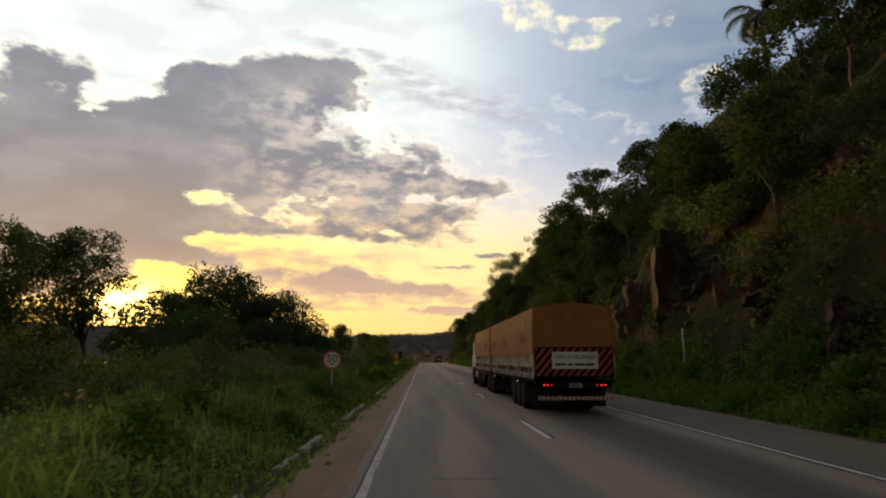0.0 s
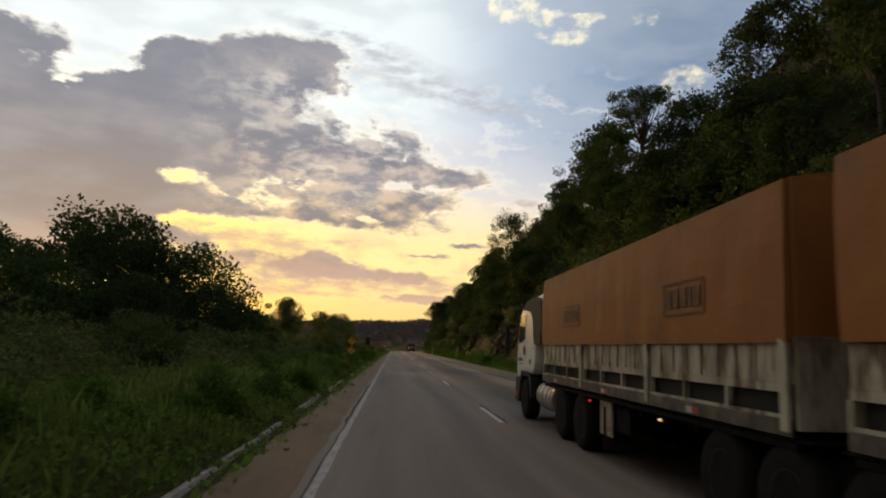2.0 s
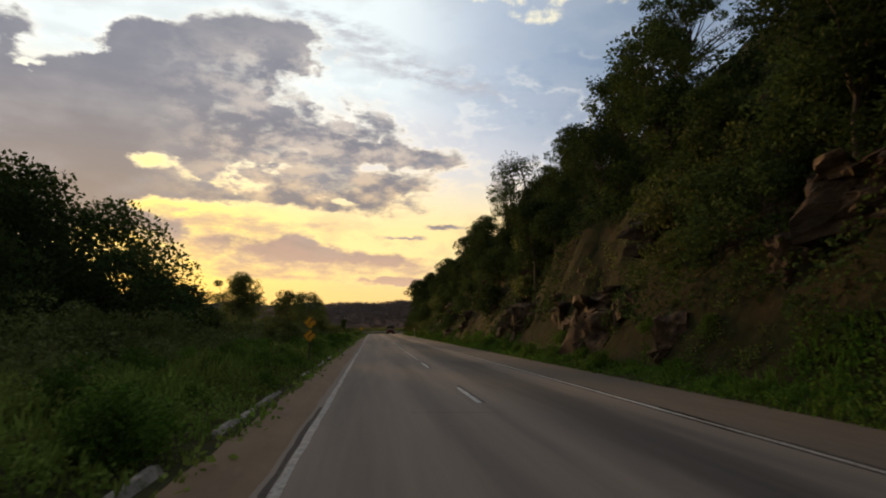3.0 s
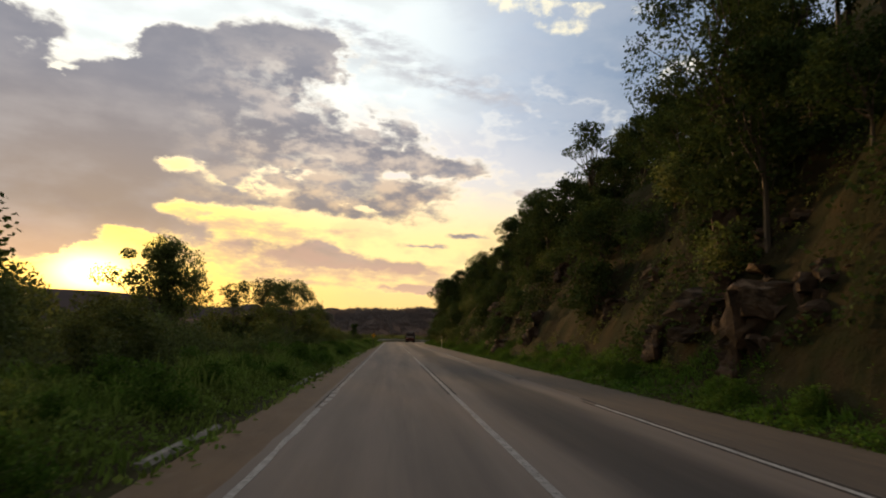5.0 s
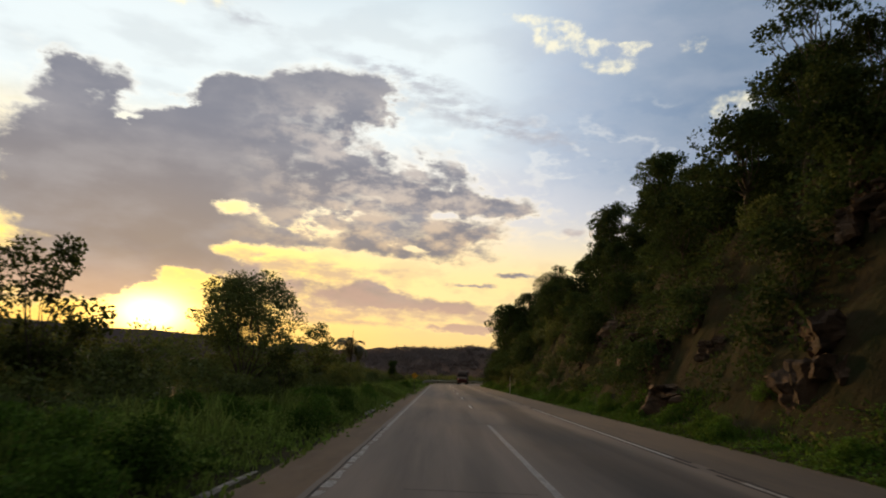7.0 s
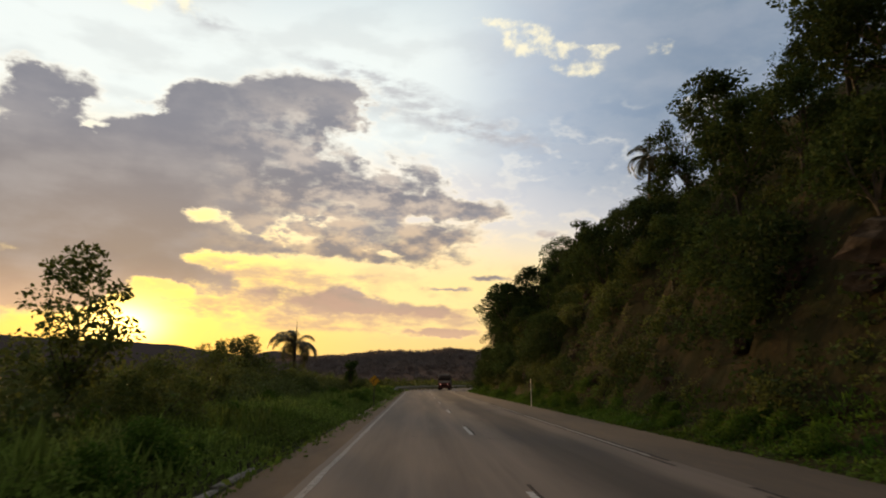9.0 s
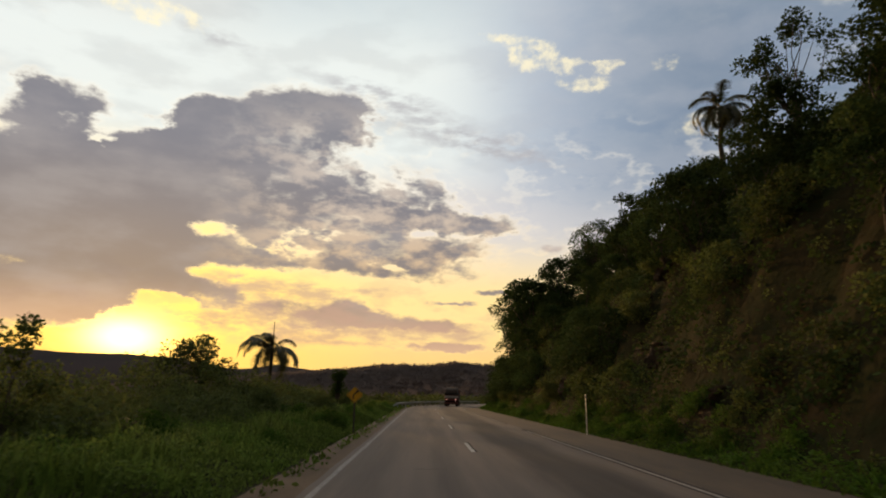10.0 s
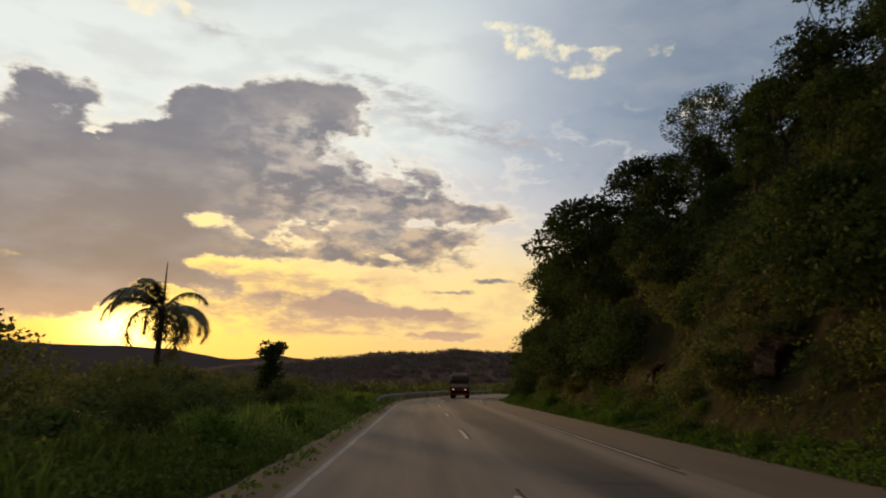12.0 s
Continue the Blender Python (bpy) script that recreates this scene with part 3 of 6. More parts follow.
def build_road():
    strip("road", -3.75, 0.02, 0.0, "asphalt", -40, 330, "worn brown-grey asphalt lane of a highway", "road", 0.05, 0.0)
    strip("road", 0.02, 4.40, 0.0, "asphalt", -40, 330, "oil-darkened asphalt lane below the hillside", "road", 0.0, 0.04)
    strip("shoulder", -4.75, -3.72, -0.012, "shoulder", -40, 330, "reddish dirt shoulder beside the asphalt", "shoulder", 0.09, 0.0, step_=0.5)
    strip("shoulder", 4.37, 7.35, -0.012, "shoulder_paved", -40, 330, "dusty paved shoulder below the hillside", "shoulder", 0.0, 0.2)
    marks = thing("road_marking", "worn white painted lane lines on asphalt", "road marking", kind="structure")
    strip("edge_line", -3.58, -3.46, 0.004, "paint_worn", -40, 96, "", "", 0.03, 0.03, parent=marks)
    strip("edge_line", -3.58, -3.46, 0.004, "paint_worn", 136, 330, "", "", 0.03, 0.03, parent=marks)
    y = 96.4
    rng = random.Random(5)
    while y < 135:
        ln = rng.uniform(0.45, 1.1)
        strip("edge_block", -3.585, -3.455, 0.004, "paint_worn", y, y + ln, "", "", 0.05, 0.05, parent=marks, step_=0.2)
        y += ln + rng.uniform(0.15, 0.45)
    strip("joint", -3.64, -3.59, 0.003, "tar", 96, 136, "", "", 0.03, 0.02, parent=marks, step_=0.5)
    for y0, y1, mat in ((-40, 33, "paint"), (33, 60, "paint_worn"), (60, 99, "paint"), (112, 126, "paint_worn"), (130, 156, "paint"), (163, 200, "paint_worn"), (210, 330, "paint_worn")):
        strip("edge_line", 4.12, 4.23, 0.004, mat, y0, y1, "", "", 0.025, 0.025, parent=marks, step_=0.5)
        strip("joint", 4.245, 4.37, 0.003, "tar", y0 - 1, y1 + 2, "", "", 0.02, 0.04, parent=marks, step_=0.5)
        strip("joint", 4.02, 4.115, 0.003, "tar", y0 - 2, y1 + 1, "", "", 0.03, 0.02, parent=marks, step_=0.5)
    rng = random.Random(15)
    for k in range(26):                             # sealed cracks across the lanes
        y = rng.uniform(6, 240)
        x = rng.uniform(-3.2, 1.8)
        strip("crack", x, x + rng.uniform(0.8, 2.2), 0.0025, "tar", y, y + rng.uniform(0.03, 0.06), "", "", 0.02, 0.02, parent=marks, step_=0.02)
    strip("joint", -3.62, -3.592, 0.003, "tar", -40, 46, "", "", 0.015, 0.01, parent=marks, step_=0.5)
    strip("joint", -3.675, -3.592, 0.003, "tar", 46, 62, "", "", 0.05, 0.01, parent=marks, step_=0.5)
    for x0, x1 in ((0.01, 0.085), (0.225, 0.31)):      # sealed joint either side of the unbroken line
        strip("seam", x0, x1, 0.0035, "tar", 101, 122, "", "", 0.05, 0.05, parent=marks, step_=0.4)
    strip("centre_line", 0.085, 0.225, 0.005, "paint_worn", 86, 139, "", "", 0.02, 0.02, parent=marks)
    for k in (-0.5, 15.5, 31.5, 47, 63, 78, 153, 169, 185, 201, 217, 233, 249, 265):
        strip("centre_dash", 0.09, 0.22, 0.005, "paint", k, k + 4.2, "", "", 0.012, 0.012, parent=marks, step_=0.35)
        strip("seam", 0.225, 0.30, 0.0035, "tar", k, k + 5.0, "", "", 0.02, 0.03, parent=marks, step_=0.5)



def soil_material():
    """Weedy soil on the flat, bare rock and red earth where the ground is steep."""
    mat = MAT["soil"]
    nt = mat.node_tree
    p = nt.nodes["Principled BSDF"]
    old = p.inputs["Base Color"].links[0].from_socket
    geo = nt.nodes.new("ShaderNodeNewGeometry")
    sep = nt.nodes.new("ShaderNodeSeparateXYZ")
    nt.links.new(geo.outputs["Normal"], sep.inputs[0])
    tc = nt.nodes.new("ShaderNodeTexCoord")
    cols = []
    for sc, a, b in ((0.35, (0.010, 0.009, 0.007), (0.040, 0.027, 0.018)), (0.9, (0.018, 0.030, 0.009), (0.040, 0.034, 0.016))):
        n = nt.nodes.new("ShaderNodeTexNoise")
        nt.links.new(tc.outputs["Object"], n.inputs["Vector"])
        n.inputs["Scale"].default_value, n.inputs["Detail"].default_value = sc, 9
        r = nt.nodes.new("ShaderNodeMapRange")
        r.inputs["From Min"].default_value, r.inputs["From Max"].default_value = 0.38, 0.64
        nt.links.new(n.outputs[0], r.inputs[0])
        mx = nt.nodes.new("ShaderNodeMixRGB")
        nt.links.new(r.outputs[0], mx.inputs[0])
        mx.inputs[1].default_value, mx.inputs[2].default_value = (*a, 1), (*b, 1)
        cols.append(mx.outputs[0])
    half = nt.nodes.new("ShaderNodeMixRGB")
    half.inputs[0].default_value = 0.5
    nt.links.new(cols[0], half.inputs[1]), nt.links.new(cols[1], half.inputs[2])
    steep = nt.nodes.new("ShaderNodeMapRange")
    steep.inputs["From Min"].default_value, steep.inputs["From Max"].default_value = 0.85, 0.6
    nt.links.new(sep.outputs[2], steep.inputs[0])
    mx = nt.nodes.new("ShaderNodeMixRGB")
    nt.links.new(steep.outputs[0], mx.inputs[0])
    nt.links.new(old, mx.inputs[1]), nt.links.new(half.outputs[0], mx.inputs[2])
    nt.links.new(mx.outputs[0], p.inputs["Base Color"])


def traffic_film():
    """Dark oil film along the lorries' lane and fainter tyre tracks in the other."""
    nt = MAT["asphalt"].node_tree
    p = nt.nodes["Principled BSDF"]
    old = p.inputs["Base Color"].links[0].from_socket
    tc = nt.nodes.new("ShaderNodeTexCoord")
    sep = nt.nodes.new("ShaderNodeSeparateXYZ")
    nt.links.new(tc.outputs["Object"], sep.inputs[0])

    def m(op, a, b):
        n = nt.nodes.new("ShaderNodeMath")
        n.operation = op
        for k, v in enumerate((a, b)):
            if isinstance(v, (int, float)):
                n.inputs[k].default_value = v
            else:
                nt.links.new(v, n.inputs[k])
        return n.outputs[0]

    def wander(sx, sy, detail):
        mp = nt.nodes.new("ShaderNodeMapping")
        nt.links.new(tc.outputs["Object"], mp.inputs[0])
        mp.inputs["Scale"].default_value = (sx, sy, 1)
        n = nt.nodes.new("ShaderNodeTexNoise")
        nt.links.new(mp.outputs[0], n.inputs["Vector"])
        n.inputs["Scale"].default_value, n.inputs["Detail"].default_value = 1, detail
        return n.outputs[0]

    x = m("ADD", sep.outputs[0], m("MULTIPLY", m("SUBTRACT", wander(0.5, 0.06, 6), 0.5), 2.2))

    def band(at, half, soft, weight):
        r = nt.nodes.new("ShaderNodeMapRange")
        r.interpolation_type = "SMOOTHSTEP"
        r.inputs["From Min"].default_value, r.inputs["From Max"].default_value = half + soft, half
        nt.links.new(m("ABSOLUTE", m("SUBTRACT", x, at), 0.0), r.inputs[0])
        return m("MULTIPLY", r.outputs[0], weight)

    film = m("ADD", band(2.15, 0.5, 1.0, 0.82), m("ADD", band(-2.6, 0.1, 0.5, 0.22), band(-0.95, 0.1, 0.5, 0.26)))
    film = m("MULTIPLY", film, m("ADD", 0.55, m("MULTIPLY", wander(1.6, 0.05, 7), 0.75)))
    film = m("MINIMUM", film, 0.92)
    mx = nt.nodes.new("ShaderNodeMixRGB")
    nt.links.new(film, mx.inputs[0])
    nt.links.new(old, mx.inputs[1])
    mx.inputs[2].default_value = (0.026, 0.022, 0.021, 1)
    nt.links.new(mx.outputs[0], p.inputs["Base Color"])


traffic_film()
soil_material()
build_ground()
build_road()


# ---- plants ----
def leaf_mesh(name, centres, radii, per, size, seed, mat="leaf", droop=0.0, squash=0.75):
    """Loose leaves in clumps: one rhombus a leaf."""
    rg = np.random.default_rng(seed)
    c = np.repeat(np.asarray(centres, float), per, 0)
    r = np.repeat(np.asarray(radii, float), per)[:, None]
    d = rg.normal(size=c.shape)
    d /= np.linalg.norm(d, axis=1)[:, None] + 1e-9
    p = c + d * r * rg.uniform(0.35, 1.0, (len(c), 1)) ** 0.6 * np.array([1, 1, squash])
    ax = rg.normal(size=c.shape) * np.array([1, 1, 0.55]) + d * 0.7 + np.array([0, 0, -droop])
    ax /= np.linalg.norm(ax, axis=1)[:, None]
    sd = np.cross(ax, rg.normal(size=c.shape))
    sd /= np.linalg.norm(sd, axis=1)[:, None]
    s = size * rg.uniform(0.6, 1.35, (len(c), 1))
    quad = np.stack([p, p + ax * s * 0.5 + sd * s * 0.33, p + ax * s, p + ax * s * 0.5 - sd * s * 0.33], 1).reshape(-1, 3)
    n = len(c)
    me = bpy.data.meshes.new(name)
    me.vertices.add(4 * n)
    me.vertices.foreach_set("co", quad.ravel())
    me.loops.add(4 * n)
    me.loops.foreach_set("vertex_index", np.arange(4 * n))
    me.polygons.add(n)
    me.polygons.foreach_set("loop_start", np.arange(0, 4 * n, 4))
    me.update(calc_edges=True)
    me.materials.append(MAT[mat])
    return me


def limb(bm, a, b, ra, rb, rng, bends=3, sag=0.25):
    pts = [Vector(a)]
    for k in range(1, bends):
        q = Vector(a).lerp(Vector(b), k / bends)
        w = (Vector(b) - Vector(a)).length * sag * 0.3
        pts.append(q + Vector((rng.uniform(-w, w), rng.uniform(-w, w), rng.uniform(0, w))))
    pts.append(Vector(b))
    for k in range(bends):
        f0, f1 = k / bends, (k + 1) / bends
        tube(bm, pts[k], pts[k + 1], ra + (rb - ra) * f0, ra + (rb - ra) * f1, 6, False)


def crown_points(rng, n, r, z0, z1, shell=0.55, flat_top=False):
    """Clump centres in an uneven crown between two heights."""
    lobes = [(rng.uniform(0, 2 * math.pi), rng.uniform(0.65, 1.1)) for _ in range(5)]
    out = []
    for k in range(n):
        h = rng.random() ** (0.7 if flat_top else 0.9)
        a = rng.uniform(0, 2 * math.pi)
        wide = math.sin(math.pi * min(0.97, 0.12 + 0.85 * h)) ** 0.6
        bump = max(0.55 + 0.45 * math.cos(a - l) * w for l, w in lobes)
        rr = r * wide * bump * rng.uniform(shell, 1.0)
        out.append((rr * math.cos(a), rr * math.sin(a), z0 + (z1 - z0) * h))
    return out


def tree_kind(seed, height, r, stem, clumps, per, leaf, clump_r, trunk_r, label, name="tree", mat="leaf", shell=0.5, droop=0.0, limbs=10, flat_top=False, squash=0.75):
    rng = random.Random(seed)
    t = thing(name, label, name if name != "young_tree" else "tree")
    pts = crown_points(rng, clumps, r, height * stem, height - clump_r * 0.6, shell, flat_top)
    bm = bmesh.new()
    lean = (rng.uniform(-0.05, 0.05) * height, rng.uniform(-0.05, 0.05) * height)
    fork = Vector((lean[0] * 0.5, lean[1] * 0.5, height * max(0.12, stem * 0.9)))
    limb(bm, (0, 0, -0.6), fork, trunk_r, trunk_r * 0.7, rng, 3, 0.12)
    for p in rng.sample(pts, min(limbs, len(pts))):
        limb(bm, fork - Vector((0, 0, rng.uniform(0, 0.25) * fork.z)), p, trunk_r * 0.42, trunk_r * 0.08, rng, 3, 0.3)
    part("trunk", bm, "bark", t)
    me = leaf_mesh("crown", pts, [clump_r * rng.uniform(0.6, 1.25) for _ in pts], per, leaf, seed, mat, droop, squash)
    c = new("crown", me)
    c.parent = t
    return t


KINDS = {
    "hill_a": tree_kind(1, 9.5, 4.2, 0.40, 46, 100, 0.29, 1.15, 0.20, "broad dark green tree on the wooded hillside", mat="leaf_dark", flat_top=True),
    "hill_b": tree_kind(2, 11.0, 3.4, 0.45, 40, 100, 0.29, 1.05, 0.18, "tall dark green tree on the wooded hillside", mat="leaf_dark"),
    "hill_c": tree_kind(3, 8.0, 3.6, 0.30, 44, 100, 0.28, 1.1, 0.16, "dense dark green tree on the wooded hillside", mat="leaf_dark"),
    "feathery": tree_kind(24, 10.5, 4.2, 0.40, 50, 150, 0.15, 0.95, 0.15, "feathery tree with fine drooping sprays", mat="leaf_dark", droop=1.0, limbs=24, shell=0.25),
    "fine": tree_kind(25, 10.0, 4.6, 0.38, 70, 130, 0.18, 0.90, 0.18, "wide tree with a rounded fine-leaved crown", mat="leaf_dark", limbs=22, shell=0.35, flat_top=True),
    "open": tree_kind(4, 11.5, 3.2, 0.42, 26, 130, 0.22, 0.8, 0.15, "tall tree with an open leafy crown on the slope", mat="leaf_dark", shell=0.35, limbs=20),
    "layered": tree_kind(31, 12.5, 6.8, 0.56, 54, 230, 0.20, 1.15, 0.24, "wide tree with leaf layers on bare forking limbs", mat="leaf_dark", shell=0.3, limbs=34, flat_top=True, squash=0.42),
    "bush_a": tree_kind(5, 3.2, 2.1, 0.02, 34, 75, 0.18, 0.75, 0.06, "dark green shrub on the steep bank", name="shrub", mat="leaf_dark", limbs=6),
    "bush_b": tree_kind(6, 2.3, 1.7, 0.02, 26, 80, 0.16, 0.62, 0.05, "leafy green shrub on the steep bank", name="shrub", mat="leaf", limbs=5),
    "weed": tree_kind(16, 2.3, 1.7, 0.02, 20, 90, 0.17, 0.62, 0.05, "low leafy weed bush in the roadside grass", name="weed_bush", mat="verge_weed", limbs=5),
    "thicket_a": tree_kind(7, 7.4, 4.6, 0.04, 72, 210, 0.20, 1.15, 0.16, "dense thicket tree on the low side of the road", mat="leaf_dark", limbs=12),
    "thicket_b": tree_kind(8, 5.6, 3.4, 0.05, 50, 160, 0.19, 0.95, 0.12, "dense rounded tree on the low side of the road", mat="leaf", limbs=10),
    "round": tree_kind(27, 6.9, 3.3, 0.10, 60, 300, 0.12, 0.85, 0.13, "dense round tree beside the road", mat="leaf", limbs=16),
    "lone": tree_kind(9, 8.0, 3.5, 0.36, 54, 190, 0.16, 0.85, 0.15, "slender tree against the evening sky", mat="leaf", limbs=14, shell=0.4),
    "slender": tree_kind(26, 10.2, 3.7, 0.43, 56, 230, 0.17, 0.95, 0.13, "tall slender tree before the low sun", mat="leaf", limbs=22, shell=0.25, flat_top=True),
    "willow": tree_kind(10, 8.9, 4.3, 0.34, 72, 250, 0.17, 0.85, 0.17, "drooping feathery tree against the sunset", mat="leaf", droop=1.4, limbs=22, shell=0.15),
    "young": tree_kind(11, 5.0, 1.8, 0.25, 27, 130, 0.14, 0.52, 0.06, "thin young tree with an open crown", name="young_tree", mat="leaf", limbs=16, shell=0.3),
}
PLACED = {}


def plant(kind, x, y, s=1.0, turn=None, z=None, label="", group=""):
    rng = random.Random(int(x * 131 + y * 17))
    turn = rng.uniform(0, 360) if turn is None else turn
    zz = land(x, y) - 0.15 if z is None else z
    at = pose(x, y, zz, 0, 0, turn)
    if kind not in PLACED:                          # the first of a kind is the one that was built
        t, PLACED[kind] = KINDS[kind], s
        t.matrix_world = at @ Matrix.Diagonal((s, s, s, 1))
    else:
        k = s / PLACED[kind]
        t = copy_thing(KINDS[kind], at @ Matrix.Diagonal((k, k, k, 1)))
    if label:
        tagged(t, label)
    if group:
        tagged(t, group=group)
    return t


def overhang():
    """Full-crowned trees that lean out over the bank towards the bend."""
    for x, y, top in ((11.4, 245.5, 16.6), (14.6, 240.5, 18.4), (12.4, 250.5, 16.0), (12.4, 257, 14.2), (12.6, 263.5, 15.4), (13.8, 270, 14.8), (17.0, 278, 16.2), (19.0, 286, 16.4)):
        plant("hill_a" if y % 2 else "hill_c", x, y, (top - land(x, y)) / (9.4 if y % 2 else 8.0), group="trees of the hillside")
    rng = random.Random(9)
    for k in range(16):
        y = 232 + 4.2 * k
        plant("bush_a", 9.6 + rng.uniform(0, 1.2) + bend(y), y, rng.uniform(1.0, 1.5), group="shrubs of the bank")


def hill_woods():
    rng = random.Random(41)
    y = 8.0
    while y < 330:                                  # trees along the brow and behind it
        for row in range(3):
            if row == 2 and (y > 250 or rng.random() < 0.5):
                continue
            u = (13.0, 20.0, 28.5)[row] + rng.uniform(-2.3, 2.3)
            yy = y + rng.uniform(-2, 2)
            kind = rng.choice(("hill_a", "hill_b", "hill_c", "hill_c", "hill_a"))
            s = rng.uniform(0.66, 0.98) * (0.74, 0.86, 0.9)[row]
            if 55 < yy < 102 and row > 0:           # a single row, thinner where the sky shows through
                if row == 2:
                    continue
                if yy > 80:
                    kind, s = "open", s * 1.05
                else:
                    kind, s = rng.choice(("hill_c", "hill_a")), s * 0.92
            most = 9.5 if yy < 100 else 0.9 if 183 < yy <= 206 else (0.76, 0.86, 0.9)[row] if 206 < yy < 231 else 1.0
            room = 1.8 + most * (u + 1.8) - land(u, yy)
            if 70 < yy < 114:                       # lower wood under the one wide tree
                off = (u + 2.5) / (yy - 46)
                if u > 23 and off < 0.62:
                    continue
                rise = 0.43 if off < 0.42 else 0.36 if off < 0.62 else 0.80
                if off > 0.62:
                    kind, s = "hill_a", s * 1.1
                room = min(room, 1.8 + rise * math.hypot(u + 2.5, yy - 46) - land(u, yy))
            tall = {"hill_a": 9.2, "hill_b": 10.6, "hill_c": 7.8, "open": 11.2}[kind]
            plant(kind, u + bend(min(yy, 330)), yy, min(s, max(0.3, room / tall)), group="trees of the hillside")
        y += rng.uniform(4.6, 6.6)
    for k in range(190):                            # shrubs over the face of the bank
        yy = rng.uniform(6, 325)
        u = 8.6 + 10 * rng.random() ** 1.1
        if u < 10.4 and noise.noise(Vector((yy / 9, u / 4, 2.2))) > -0.05:
            continue
        if u < 11.5 and (30 < yy < 44 or 76 < yy < 90 or 98 < yy < 112 or 126 < yy < 140 or 178 < yy < 190) and rng.random() < 0.8:
            continue
        plant(rng.choice(("bush_a", "bush_b", "bush_a")), u + bend(min(yy, 330)), yy, rng.uniform(0.6, 1.25), group="shrubs of the bank")
    for k in range(16):                             # shrubs before the ledges above the rock face
        yy = rng.uniform(55, 74)
        plant("bush_a", rng.uniform(10.2, 14.5) + bend(yy), yy, rng.uniform(0.7, 1.2), group="shrubs of the bank")
    for k in range(44):                             # sunlit shrubs over the low end of the bank
        yy = rng.uniform(176, 262)
        plant("bush_b", 8.9 + 4.5 * rng.random() ** 1.3 + bend(yy), yy, rng.uniform(0.45, 1.0), group="shrubs of the bank")
    for k in range(120):                            # low growth at the foot
        yy = rng.uniform(4, 300)
        plant("weed", 7.7 + rng.uniform(-0.1, 1.5) + bend(yy), yy, rng.uniform(0.22, 0.45), group="weeds at the foot of the bank", label="low leafy weed bush in the roadside grass")


hill_woods()
overhang()


def undergrowth():
    """Creepers and saplings that cloak the bank between the trees."""
    rg = np.random.default_rng(88)
    n = 5600
    y = rg.uniform(2, 330, n)
    u = np.where(rg.random(n) < 0.5, 9.2 + 6 * rg.random(n), 9.3 + 24 * rg.random(n) ** 1.25)
    x = u + np.array([bend(min(v, 330)) for v in y])
    bare = np.array([noise.noise(Vector((v / 9, w / 4, 2.2))) for v, w in zip(y, u)])
    keep = (u > 12.5) | (bare < np.where(y < 60, 0.26, 0.08))
    x, y = x[keep], y[keep]
    z = np.array([land(a, b) for a, b in zip(x, y)])
    r = rg.uniform(0.45, 1.15, len(x))
    me = leaf_mesh("undergrowth", np.stack([x, y, z + r * 0.3], 1), r, 60, 0.18, 89, "leaf_dark", droop=0.5)
    tagged(new("undergrowth", me), "tangled dark creepers cloaking the steep bank", "undergrowth", kind="stuff")
    # brighter weeds that climb the lower bank in tongues
    y = rg.uniform(2, 300, 5200)
    u = 8.3 + 6.5 * rg.random(5200) ** 1.6
    tongue = np.array([noise.noise(Vector((v / 6.5 + w / 3.0, w / 5, 9.1))) for v, w in zip(y, u)])
    keep = tongue > np.where((y > 196) & (y < 264), -0.30, 0.02) + (u - 8.3) * 0.06
    x, y = (u + np.array([bend(v) for v in y]))[keep], y[keep]
    z = np.array([land(a, b) for a, b in zip(x, y)])
    r = rg.uniform(0.2, 0.45, len(x))
    me = leaf_mesh("undergrowth", np.stack([x, y, z + r * 0.3], 1), r, 34, 0.12, 91, "leaf", droop=0.3)
    tagged(new("undergrowth", me), "bright green weeds climbing the lower bank", "undergrowth", kind="stuff")


undergrowth()
for px, py, ps in ((22, 112, 0.95), (26.5, 119, 1.0), (18.5, 116, 0.85), (21, 121, 0.9), (22.4, 139, 0.74), (27, 146, 0.78)):
    plant("hill_b", px, py, ps, group="trees of the hillside")
plant("hill_b", 16.8, 89.5, 1.02, label="tall full-crowned tree on the brow of the hill")
plant("layered", 23.0, 98, (30.6 - land(23.0, 98)) / 12.5, turn=200)
plant("open", 18.3, 147.2, 1.04, label="slim tree standing clear on the brow")
plant("open", 20.8, 199.6, 0.98, label="bare-stemmed tree with small round leaf clumps")
plant("open", 17.0, 222, 0.78, label="thin open tree on the brow")
for px, py, ps in ((17, 168, 0.78), (19.5, 176, 0.9), (16.5, 184, 0.8), (22, 190, 0.66), (26.5, 244, 0.66), (16.2, 281, 0.9), (19, 292, 1.0)):
    plant("hill_b", px, py, ps, group="trees of the hillside")
plant("fine", 17.6, 236, 0.84, label="wide fine-leaved tree on the brow")
plant("fine", 14.2, 83.5, 0.86, label="spreading tree above the rock")
leaning = plant("feathery", 12.4, 105.0, 1.0, label="feathery tree leaning out over the foot of the bank")
leaning.matrix_world = pose(12.4, 105.0, land(12.4, 105.0) - 0.3, 0, -17, 0) @ Matrix.Diagonal((*leaning.scale, 1))


